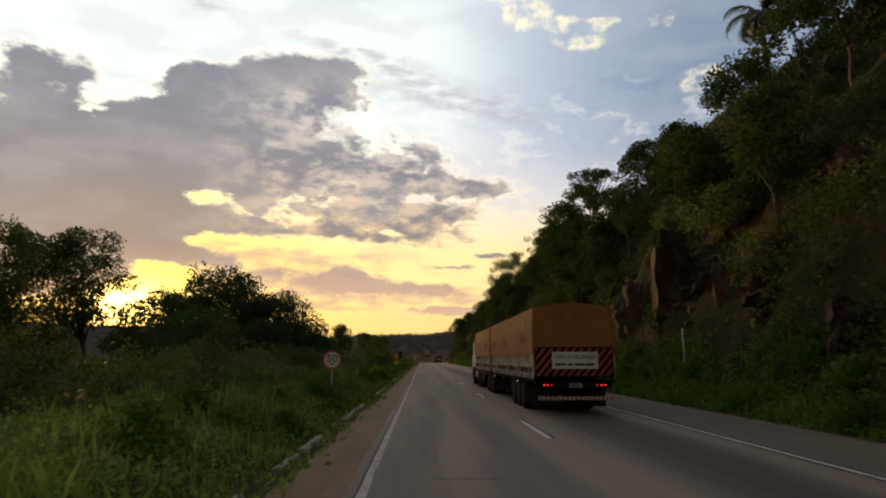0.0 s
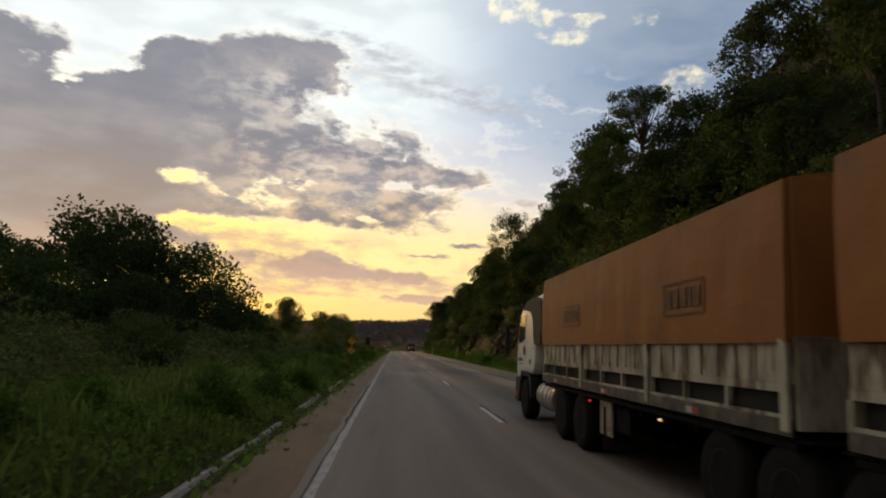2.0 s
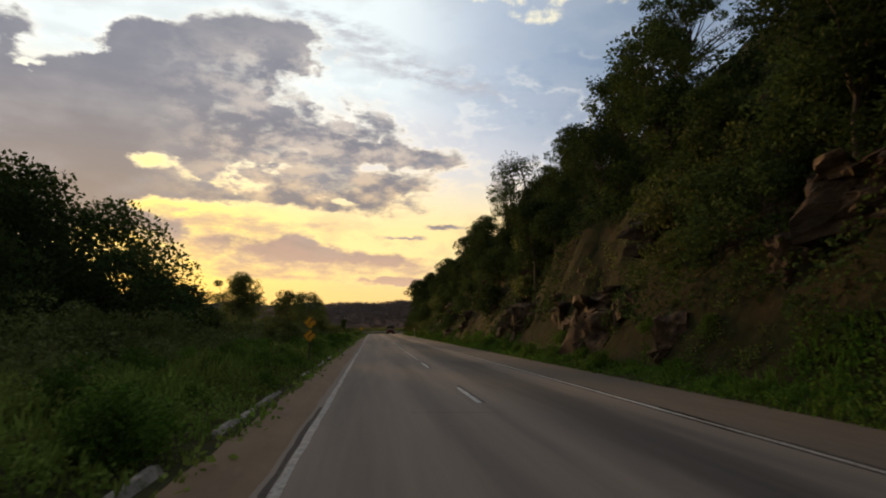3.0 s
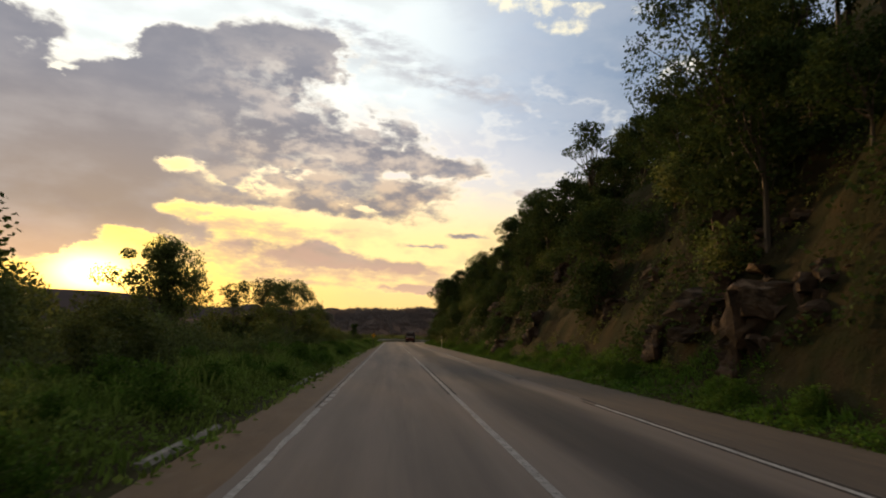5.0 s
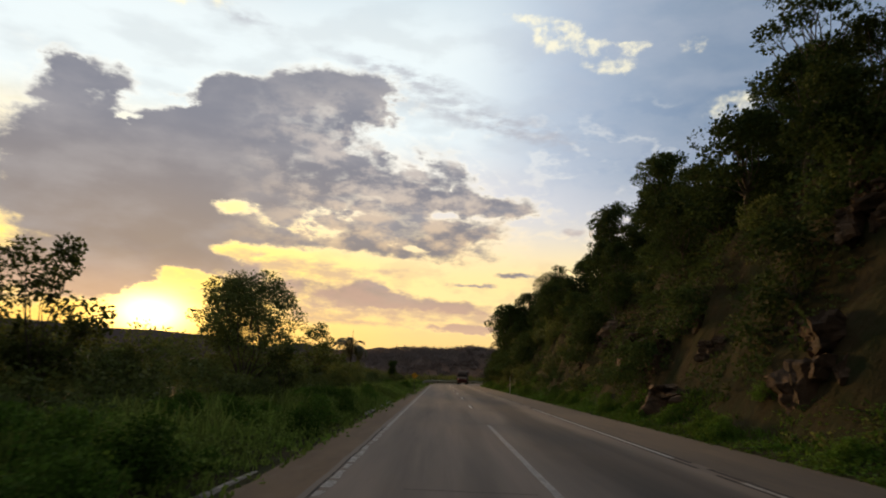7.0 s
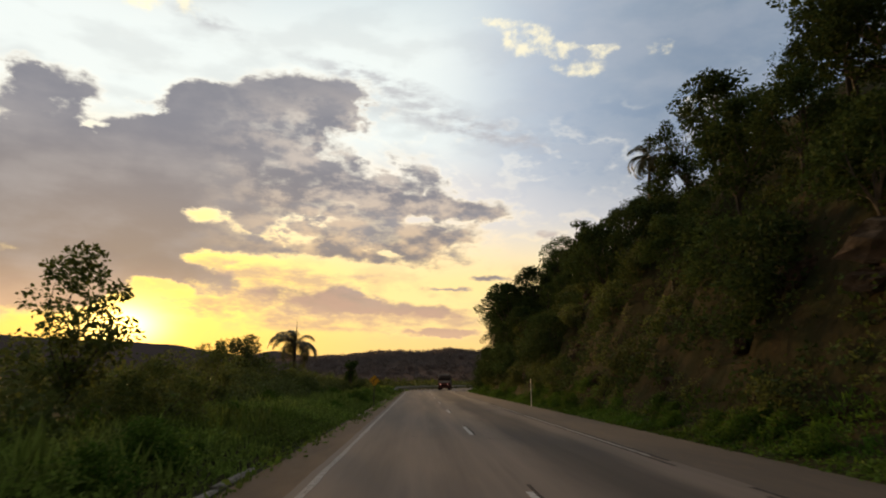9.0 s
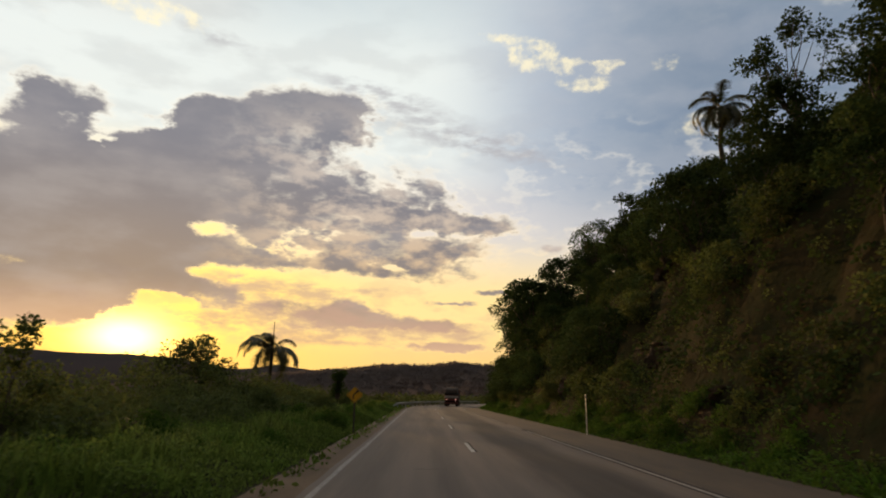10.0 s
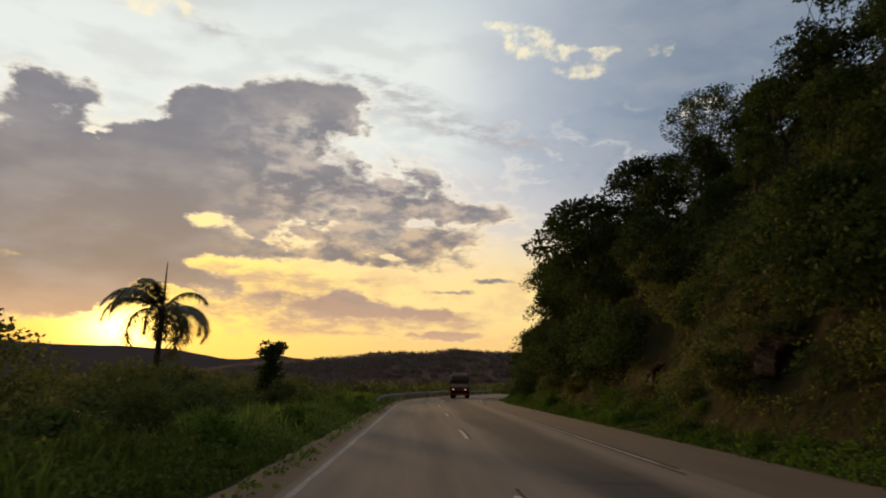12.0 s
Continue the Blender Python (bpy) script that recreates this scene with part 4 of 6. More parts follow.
def low_side():
    plant("slender", -20.3, 35, 0.88)
    plant("slender", -26.5, 38, 1.0, label="tall slender tree with a thin leafy crown")
    for x, y, s in ((-24.5, 38, 1.1), (-14.0, 36, 0.55), (-18, 36, 0.3), (-21, 40, 0.34), (-16, 42, 0.5), (-27, 34, 1.0), (-30, 44, 0.9), (-22, 30, 0.45), (-35, 60, 0.9), (-28, 56, 0.4)):
        plant("thicket_b", x, y, s, group="bushes below the road", label="low dense bush in the long grass")
    plant("young", -12.6, 33.5, 0.75)
    rng = random.Random(77)
    for x, y, s in ((-24, 88, 1.45), (-19.5, 95, 1.05), (-30, 95, 1.8), (-34, 104, 2.3), (-25, 104, 1.75), (-21.5, 80, 0.95), (-28, 78, 1.2), (-17.5, 100, 0.72), (-36, 86, 1.6), (-40, 110, 1.9)):
        plant("thicket_a", x, y, s, group="thicket below the road", label="dense dark thicket below the road")
    for x, y, s in ((-13, 60, 0.5), (-16, 66, 0.62), (-12.5, 72, 0.42), (-15, 77, 0.55), (-18, 52, 0.5), (-13.5, 84, 0.45)):
        plant("thicket_b", x, y, s, group="bushes below the road", label="low dense bush in the long grass")
    for x, y, s in ((-17.5, 104, 0.9), (-21, 109, 1.2), (-15.2, 113, 0.55), (-24, 116, 0.8), (-18.5, 121, 0.6), (-14.5, 140, 0.5), (-18, 146, 0.6)):
        plant("thicket_b", x, y, s, group="bushes below the road", label="tall dusky bush rising from the thicket")
    plant("willow", -18.2, 129.0, 1.0)
    for x, y, s in ((-24, 131, 0.85), (-27, 127, 0.95), (-31, 132, 1.1), (-36, 130, 1.2), (-16.6, 136, 0.6)):
        plant("thicket_b", x, y, s, group="bushes below the road", label="low dense bush in the long grass")
    plant("young", -13.9, 132.9, 1.15)
    plant("round", -12.6, 150, 1.05)
    plant("young", -10.2, 149, 0.62)
    plant("slender", -16.5, 158, 0.80, label="leafy tree dark against the sun")
    plant("lone", -14.9, 161, 0.74)
    plant("young", -11.5, 165, 1.1, label="young tree with upright twigs")
    plant("young", -11.6, 179, 0.72, label="young tree with upright twigs")
    plant("thicket_b", -20.9, 219, 1.18)
    plant("young", -20.4, 219.5, 1.38)
    plant("thicket_b", -16.5, 238, 0.55)
    plant("thicket_b", -18.9, 236.5, 0.62, label="dusky bush round the foot of the palm")
    for k in range(46):                              # scattered bushes in the long grass
        y = rng.uniform(96, 330)
        x = -8.5 - 26 * rng.random() ** 1.5
        plant("thicket_b", x, y, rng.uniform(0.22, 0.5), group="bushes below the road", label="low dense bush in the long grass")
    for k in range(110):                             # bright leafy lumps close to the shoulder
        y = rng.uniform(14, 150)
        plant("weed", -5.7 - 4.5 * rng.random(), y, rng.uniform(0.25, 0.52), group="weeds by the road", label="bright leafy weed bush beside the shoulder")
    for k in range(130):
        y = rng.uniform(4, 260)
        plant("weed", -6.0 - 7 * rng.random() ** 1.4, y, rng.uniform(0.16, 0.55), group="weeds by the road", label="low leafy weed bush in the verge")


low_side()


def thicket_belt():
    """The unbroken tangle of bushes behind the verge on the low side."""
    rg = np.random.default_rng(57)
    n = 3000
    y = rg.uniform(24, 262, n)
    depth = rg.random(n)
    x = -9.6 - 13 * depth + 1.2 * np.array([noise.noise(Vector((v / 7, 1.2, 0.4))) for v in y])
    rise = np.array([1.15 + 0.9 * noise.noise(Vector((v / 5.5, w / 5, 6.6))) for v, w in zip(y, x)])
    top = (0.7 + 1.75 * np.minimum(1, depth * 2.2)) * np.clip(rise, 0.45, 1.9)
    top *= np.where(y < 100, 0.75, 1.0)
    z = np.array([land(a, b) for a, b in zip(x, y)]) + top * rg.uniform(0.25, 0.95, n)
    me = leaf_mesh("thicket", np.stack([x, y, z], 1), rg.uniform(0.4, 0.85, n), 56, 0.18, 58, "leaf", droop=0.2)
    tagged(new("thicket", me), "dusky tangle of bushes behind the verge grass", "thicket", kind="stuff")


thicket_belt()


def ivied_stump(x, y):
    """A short broken trunk smothered in creeper."""
    t = thing("ivied_stump", "broken tree trunk smothered in dark creeper", "tree stump", x, y, land(x, y) - 0.1)
    bm = bmesh.new()
    tube(bm, (0, 0, -0.3), (0.1, 0, 3.6), 0.32, 0.22, 9)
    part("trunk", bm, "bark", t)
    rng = random.Random(3)
    pts = [(rng.uniform(-0.5, 0.6), rng.uniform(-0.5, 0.5), rng.uniform(0.3, 3.9)) for _ in range(40)]
    c = new("creeper", leaf_mesh("creeper", pts, [0.42] * 40, 70, 0.2, 9, "leaf_dark"))
    c.parent = t


ivied_stump(-10.6, 235)


def palm(x, y, trunk_h, frond, n, seed, label, spear=True, z=None):
    rng = random.Random(seed)
    t = thing("palm_tree", label, "palm tree", x, y, land(x, y) - 0.2 if z is None else z, group="palms")
    bm = bmesh.new()
    top = Vector((0.15, 0, trunk_h))
    limb(bm, (0, 0, 0), top, 0.24, 0.17, rng, 5, 0.05)
    part("trunk", bm, "bark", t)
    for k in range(n + (1 if spear else 0)):
        is_spear = k == n
        a = 2 * math.pi * k / n + rng.uniform(-0.25, 0.25)
        rise = rng.uniform(-0.15, 1.28)
        ln = frond * rng.uniform(0.85, 1.1)
        verts, faces = [], []
        steps, pos = 15, Vector(top)
        tilt = rise
        if is_spear:
            tilt, ln = 1.55, frond * 0.72
        for i in range(steps):
            d = Vector((math.cos(a) * math.cos(tilt), math.sin(a) * math.cos(tilt), math.sin(tilt)))
            nxt = pos + d * ln / steps
            side = Vector((-math.sin(a), math.cos(a), 0))
            up = side.cross(d)
            w = (0.09 if is_spear else 0.028) * (1.2 - i / steps)
            b = len(verts)
            verts += [pos + side * w, pos - side * w, nxt - side * w, nxt + side * w, pos + up * w * 1.5, nxt + up * w * 1.5]
            faces += [(b, b + 1, b + 2, b + 3), (b, b + 3, b + 5, b + 4), (b + 1, b + 4, b + 5, b + 2)]
            if i > 1:
                reach = (0.10 if is_spear else 0.75) * math.sin(math.pi * min(0.95, 0.15 + 0.8 * i / steps)) * frond / 3.2
                for sgn in (-1, 1):
                    for q in range(4):
                        o = pos.lerp(nxt, q / 4)
                        tip = o + side * sgn * reach * rng.uniform(0.75, 1.0) + d * reach * 0.55 - Vector((0, 0, reach * rng.uniform(0.25, 0.75)))
                        b = len(verts)
                        verts += [o + d * 0.045, o - d * 0.045, tip]
                        faces.append((b, b + 1, b + 2))
            pos = nxt
            if not is_spear:
                tilt -= (0.15 + 0.06 * (1.2 - rise)) * (0.5 + i / steps)
        mesh_object("spear_leaf" if is_spear else "frond", verts, faces, "palm_leaf", t)


palm(-18.6, 238, 6.9, 4.6, 24, 2, "young palm with arching fronds before the sunset")
palm(22.4, 213.3, 8.6, 3.6, 19, 5, "palm with spreading fronds on the wooded brow", spear=False)
palm(21.9, 45, 9.5, 3.6, 15, 8, "palm rising above the hillside trees", spear=False)


# ---- verge grass ----
def grass_patch(name, x0, x1, y_at, length, blades, weeds, seed, tall, mat="grass", leaf=0.135):
    rg = np.random.default_rng(seed)
    rng = random.Random(seed)
    n = blades
    side = 1 if x0 > 0 else -1
    f = rg.random(n) ** 1.15
    x = x0 + (x1 - x0) * f
    y = rg.uniform(0, length, n)
    z = np.array([land(a, y_at + b) for a, b in zip(x, y)]) - 0.05
    clump = np.array([max(0.25, 0.8 + 1.3 * noise.noise(Vector((p / 1.1, q / 1.4, seed + 5)))) for p, q in zip(x, y)])
    h = tall * clump * rg.uniform(0.35, 1.0, n) * (0.35 + 0.65 * np.minimum(1, f * 3.2))
    a = rg.uniform(0, 2 * np.pi, n)
    w = rg.uniform(0.014, 0.034, n)
    base = np.stack([x, y, z], 1)
    s = np.stack([np.cos(a), np.sin(a), 0 * a], 1)
    lean = np.stack([np.cos(a + 1.4), np.sin(a + 1.4), 0 * a], 1) * (h * rg.uniform(0.1, 0.55, n))[:, None]
    up = np.array([0, 0, 1.0])
    mid = base + up * (h * 0.6)[:, None] + lean * 0.35
    tip = base + up * h[:, None] + lean
    quad = np.stack([base - s * w[:, None], mid + s * w[:, None] * 1.3, tip, mid - s * w[:, None] * 1.3], 1)
    # broad-leaved weeds in clumps among the blades
    f2 = rg.random(weeds)
    cx, cy = x0 + (x1 - x0) * (0.03 + 0.97 * f2), rg.uniform(0, length, weeds)
    cz = np.array([land(p, y_at + q) for p, q in zip(cx, cy)])
    lift = np.array([max(0.15, 0.55 + 1.1 * noise.noise(Vector((p / 1.5, q / 1.8, seed)))) for p, q in zip(cx, cy)])
    lift *= 0.35 + 0.65 * np.minimum(1, f2 * 2.6)
    pts = np.stack([cx, cy, cz + tall * lift * rg.uniform(0.25, 0.75, weeds)], 1)
    verts = quad.reshape(-1, 3)
    faces = [(4 * k, 4 * k + 1, 4 * k + 2, 4 * k + 3) for k in range(n)]
    me_leaf = leaf_mesh("w", pts, 0.14 + 0.22 * rg.random(weeds), 10, leaf, seed + 1, mat)
    lv = np.zeros(len(me_leaf.vertices) * 3)
    me_leaf.vertices.foreach_get("co", lv)
    lv = lv.reshape(-1, 3)
    o = len(verts)
    allv = np.vstack([verts, lv])
    faces += [(o + 4 * k, o + 4 * k + 1, o + 4 * k + 2, o + 4 * k + 3) for k in range(len(lv) // 4)]
    bpy.data.meshes.remove(me_leaf)
    ob = mesh_object(name, allv, faces, mat)
    return ob


def verges():
    left = [grass_patch("verge_grass", -5.25, -12.5, 20, 10, 2600, 1500, 50 + k, 0.78, "grass", 0.095) for k in range(3)]
    right = [grass_patch("verge_grass", 7.1, 9.3, 64, 10, 1500, 620, 60 + k, 0.70, "verge_weed", 0.12) for k in range(3)]
    short = [grass_patch("verge_grass", -4.60, -4.88, 20, 10, 150, 14, 70 + k, 0.22) for k in range(3)]
    for side, obs, lab in ((0, left, "long green weedy grass beside the shoulder"), (1, right, "lush green grass at the foot of the bank"), (0, short, "short ragged grass along the crumbled shoulder")):
        for ob in obs:
            tagged(ob, lab, "grass", kind="stuff")
        for k in range(28):
            src = obs[k % 3]
            y = -6 + 10 * k
            x = bend(y) + (0.0 if side else 0.42 * sstep(150, 185, y))      # the shoulder narrows towards the bend
            low = 1 - 0.42 * sstep(40, 75, y) if side else 1.0              # mown lower past the lush corner
            at = pose(x, y, 0) @ Matrix.Diagonal((1, 1, low, 1))
            if k < 3:
                src.matrix_world = at
            else:
                copy_thing(src, at)


verges()


# ---- rocks ----
def rock_block(rng, centre, half):
    """One fractured block of stone: a leaning box with its corners and edges broken off along flat planes."""
    bm = bmesh.new()
    bmesh.ops.create_cube(bm, size=2.0)
    for v in bm.verts:
        v.co = Vector([c * h * rng.uniform(0.82, 1.12) for c, h in zip(v.co, half)])
    for k in range(rng.randint(4, 6)):
        d = Vector((rng.uniform(-1, 0.5), rng.gauss(0, 0.8), rng.gauss(0.25, 0.75))).normalized()
        reach = sum(abs(c) * h for c, h in zip(d, half))
        cut = bmesh.ops.bisect_plane(bm, geom=bm.verts[:] + bm.edges[:] + bm.faces[:], plane_co=d * reach * rng.uniform(0.52, 0.80), plane_no=d, clear_outer=True)
        rim_edges = [e for e in cut["geom_cut"] if isinstance(e, bmesh.types.BMEdge)]
        if rim_edges:
            bmesh.ops.contextual_create(bm, geom=rim_edges)
    bmesh.ops.triangulate(bm, faces=bm.faces[:])
    for _ in range(2):
        bmesh.ops.subdivide_edges(bm, edges=bm.edges[:], cuts=1, use_grid_fill=True)
    off = Vector((rng.uniform(0, 50), rng.uniform(0, 50), 0))
    for v in bm.verts:
        p = v.co * 2.6 + off
        v.co += v.co.normalized() * (0.15 * noise.noise(p) + 0.11 * noise.noise(p * 2.3) + 0.12 * noise.cell(Vector((p.x * 0.8, p.y * 1.3, p.z * 0.9))))
    turn = Euler((rng.gauss(0, 0.13), rng.gauss(0, 0.13), rng.gauss(0, 0.25))).to_matrix()
    for v in bm.verts:
        v.co = turn @ v.co + Vector(centre)
    bmesh.ops.recalc_face_normals(bm, faces=bm.faces)
    me = bpy.data.meshes.new("block")
    bm.to_mesh(me)
    bm.free()
    me.materials.append(MAT["rock"])
    return me


def rock_kind(seed, columns):
    """The blocks of one outcrop: upright columns, most of them split across by level joints."""
    rng = random.Random(seed)
    out, y = [], -1.0
    while y < 0.95:
        w = rng.uniform(0.5, 1.1) * 2.0 / columns
        front, top = rng.uniform(-0.15, 0.30), rng.uniform(0.35, 1.0)
        z = -1.0
        while z < top - 0.1:
            h = min(top - z, rng.uniform(0.45, 1.5))
            shift = front + rng.uniform(-0.10, 0.10)
            out.append(rock_block(rng, (shift + 0.05, y + w / 2, z + h / 2), (0.72, w * 0.56, h * 0.54)))
            z += h
        y += w
    return out


ROCKS = [rock_kind(k, n) for k, n in enumerate((3, 4, 3, 4, 3, 3))]


def rock(k, x, y, z, sx, sy, sz, rz=0, tilt=0, label="dark fractured rock face in the bank"):
    t = thing("rock_outcrop", label, "rock", group="rocks of the bank")
    t.matrix_world = pose(x, y, z, tilt, 0, rz) @ Matrix.Diagonal((sx, sy, sz, 1))
    for me in ROCKS[k % 6]:
        q = new("block", me)
        q.parent = t
    return t


def rocks():
    rock(0, 11.7, 37.6, 4.3, 1.9, 3.0, 4.5, -28, label="tall pale-faced rock slab in the bank")
    rock(1, 11.0, 42.5, 3.6, 1.8, 2.6, 3.6, -10)
    rock(2, 11.8, 31.2, 3.9, 1.7, 2.3, 4.2, -20, label="tall brown rock slab in the bank")
    rock(3, 12.0, 24.5, 3.6, 1.8, 2.6, 4.0, 5, label="tall brown rock slab in the bank")
    rock(4, 9.9, 86, 1.5, 1.5, 3.0, 2.2, 0)
    rock(5, 10.1, 79, 1.6, 1.5, 3.2, 2.4, 15)
    rock(1, 10.1, 134.4, 1.6, 1.4, 2.4, 1.5, -15, label="low dark boulders broken from the bank")
    rock(2, 12.2, 106.3, 6.0, 1.6, 2.4, 2.6, -25, label="tall brown rock slab in the bank")
    rock(3, 10.3, 98.6, 1.6, 1.2, 2.0, 1.6, 20)
    rng = random.Random(23)
    for k in range(64):
        y = 14 + 4.4 * k + rng.uniform(-1.5, 1.5)
        u = 8.9 + rng.uniform(0, 2.6)
        s = rng.uniform(0.7, 1.5) * (1 - 0.45 * sstep(120, 170, y))
        x = u + bend(min(y, 330))
        rock(k, x + 0.75, y, land(x, y) - 0.1, 0.95 * s, 1.9 * s, 1.0 * s, rng.uniform(-40, 40), rng.uniform(-15, 15))
    for k in range(110):                            # broken ledges up the face
        y = rng.uniform(8, 270)
        u = 9.4 + 4.2 * rng.random()
        if noise.noise(Vector((y / 9, u / 4, 2.2))) < -0.12:
            continue
        s = rng.uniform(0.45, 1.25) * (1 - 0.35 * sstep(120, 170, y))
        x = u + bend(min(y, 330))
        rock(k, x + 0.5 * s, y, land(x, y) - 0.1 * s, 0.8 * s, 1.6 * s, 0.8 * s, rng.uniform(-35, 35), rng.uniform(-20, 20), "broken dark ledge of rock in the bank")
    for k in range(9):
        y = rng.uniform(90, 165)
        u = 9.6 + rng.uniform(0, 1.6)
        s = rng.uniform(0.8, 1.3)
        x = u + bend(min(y, 330))
        rock(k + 2, x + 0.7, y, land(x, y) - 0.1, 1.0 * s, 2.0 * s, 1.1 * s, rng.uniform(-40, 40), rng.uniform(-15, 15))


rocks()


# ---- far hills ----
def far_hill(name, label, y, x0, x1, depth, height, mat, seed, n=120, m=14, rough=2.0, trees=0, tree_size=4.0):
    verts, faces = [], []
    for j in range(m + 1):
        g = j / m
        rise = math.sin(g * math.pi / 2) ** 0.8
        for i in range(n + 1):
            x = x0 + (x1 - x0) * i / n
            h = height(x)
            verts.append((x, y + depth * g, -8 + (h + 8) * rise + rough * lumps(x + seed, g * depth, height(0.5 * (x0 + x1)) * 1.2) * rise))
    for j in range(m):
        for i in range(n):
            a = j * (n + 1) + i
            faces.append((a, a + 1, a + n + 2, a + n + 1))
    ob = mesh_object(name, verts, faces, mat, smooth=True)
    tagged(ob, label, "hill", kind="structure")
    if trees:
        rg = np.random.default_rng(seed)
        pick = rg.integers(0, len(verts), trees)
        pts = np.array([verts[k] for k in pick], float)
        pts += np.stack([rg.uniform(-4, 4, trees), rg.uniform(-3, 3, trees), rg.uniform(-0.2, 0.7, trees) * tree_size * 0.5], 1)
        me = leaf_mesh("distant_wood", pts, rg.uniform(0.4, 1.0, trees) * tree_size * 0.55, 22, tree_size * 0.24, seed, mat)
        w = new("distant_wood", me)
        tagged(w, "far wood covering the low hill, with haze in its colour", "wood", kind="stuff")


def hump(*peaks):
    def h(x):
        return sum(a * math.exp(-((x - c) / w) ** 2) for a, c, w in peaks)
    return h


def low_belt():
    rg = np.random.default_rng(31)
    n = 3800
    y = rg.uniform(60, 640, n)
    x = -26 - 300 * rg.random(n) ** 1.6
    keep = ~((y < 130) & (x > -45))
    x, y = x[keep], y[keep]
    z = np.array([land(a, b) for a, b in zip(x, y)])
    r = rg.uniform(0.8, 1.9, len(x))
    me = leaf_mesh("scrub", np.stack([x, y, z + r * 0.4], 1), r, 22, 0.75, 32, "leaf")
    tagged(new("scrub", me), "low dusky scrub spreading over the valley floor", "scrub", kind="stuff")


def bend_scrub():
    """Dark bushes beyond the rail, where the road swings away."""
    rg = np.random.default_rng(71)
    y = rg.uniform(286, 470, 1500)
    x = rg.uniform(-34, 90, 1500)
    off = x - np.array([bend(min(v, 330)) + max(0, v - 330) * 0.45 for v in y])
    keep = (off < -7.0) | ((off > 8.5) & (y > 330))
    x, y = x[keep], y[keep]
    z = np.array([land(a, b) for a, b in zip(x, y)])
    r = rg.uniform(0.9, 2.0, len(x))
    me = leaf_mesh("scrub", np.stack([x, y, z + r * 0.5], 1), r, 34, 0.5, 72, "leaf")
    tagged(new("scrub", me), "dusky bushes beyond the guard rail", "scrub", kind="stuff")


low_belt()
bend_scrub()
# no haze in the air: the hills carry it in their colour
far_hill("backdrop_hill", "low wooded hill beyond the end of the road, coloured pale for haze", 700, -300, 420, 160, hump((29, 60, 150), (13, -130, 130), (24, 300, 120), (2.5, 32, 14), (1.8, -30, 20)), "far_wood_hazed", 7, trees=8000, tree_size=6.0)
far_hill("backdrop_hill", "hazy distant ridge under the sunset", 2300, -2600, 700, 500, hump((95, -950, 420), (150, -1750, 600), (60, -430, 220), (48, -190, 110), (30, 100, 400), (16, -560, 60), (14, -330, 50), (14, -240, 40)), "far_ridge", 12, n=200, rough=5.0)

# ---- the long lorry: tractor and two trailers ----
TX, TY = 0.90, 21.9              # its left side and its tail


def wheel_mesh_parts(r=0.52, w=0.56):
    tyre = lathe([(r * 0.56, -w / 2 + 0.02), (r * 0.90, -w / 2), (r * 0.985, -w / 2 + 0.05), (r, -w / 2 + 0.12), (r, -0.025), (r * 0.94, 0.0), (r, 0.025), (r, w / 2 - 0.12), (r * 0.985, w / 2 - 0.05), (r * 0.90, w / 2), (r * 0.56, w / 2 - 0.02)], 30)
    rim = lathe([(0.02, -w / 2 + 0.13), (r * 0.20, -w / 2 + 0.10), (r * 0.24, -w / 2 + 0.20), (r * 0.44, -w / 2 + 0.22), (r * 0.50, -w / 2 + 0.04), (r * 0.57, -w / 2 + 0.015), (r * 0.57, w / 2 - 0.03)], 24)
    return tyre, rim


WHEEL = {}


def wheel(parent, x, y, r=0.52, w=0.56, flip=False):
    """A wheel with its tyre and rim; the outer face looks along -x."""
    key = (r, w)
    if key not in WHEEL:
        a, b = wheel_mesh_parts(r, w)
        ma, mb = bpy.data.meshes.new("tyre"), bpy.data.meshes.new("rim")
        a.to_mesh(ma), b.to_mesh(mb)
        ma.materials.append(MAT["rubber"]), mb.materials.append(MAT["rim"])
        ma.shade_smooth(), mb.shade_smooth()
        WHEEL[key] = (ma, mb)
    e = new("wheel", WHEEL[key][0])
    e.parent = parent
    e.matrix_local = pose(x, y, r, 0, 0, 180 if flip else 0)
    q = new("rim", WHEEL[key][1])
    q.parent = e
    return e


def axle_set(parent, ys, width=2.5):
    for y in ys:
        wheel(parent, 0.30, y)
        wheel(parent, width - 0.26, y, flip=True)
        part("axle", tube(bmesh.new(), (0.3, y, 0.52), (width - 0.3, y, 0.52), 0.08, 0.08, 10), "black_steel", parent)


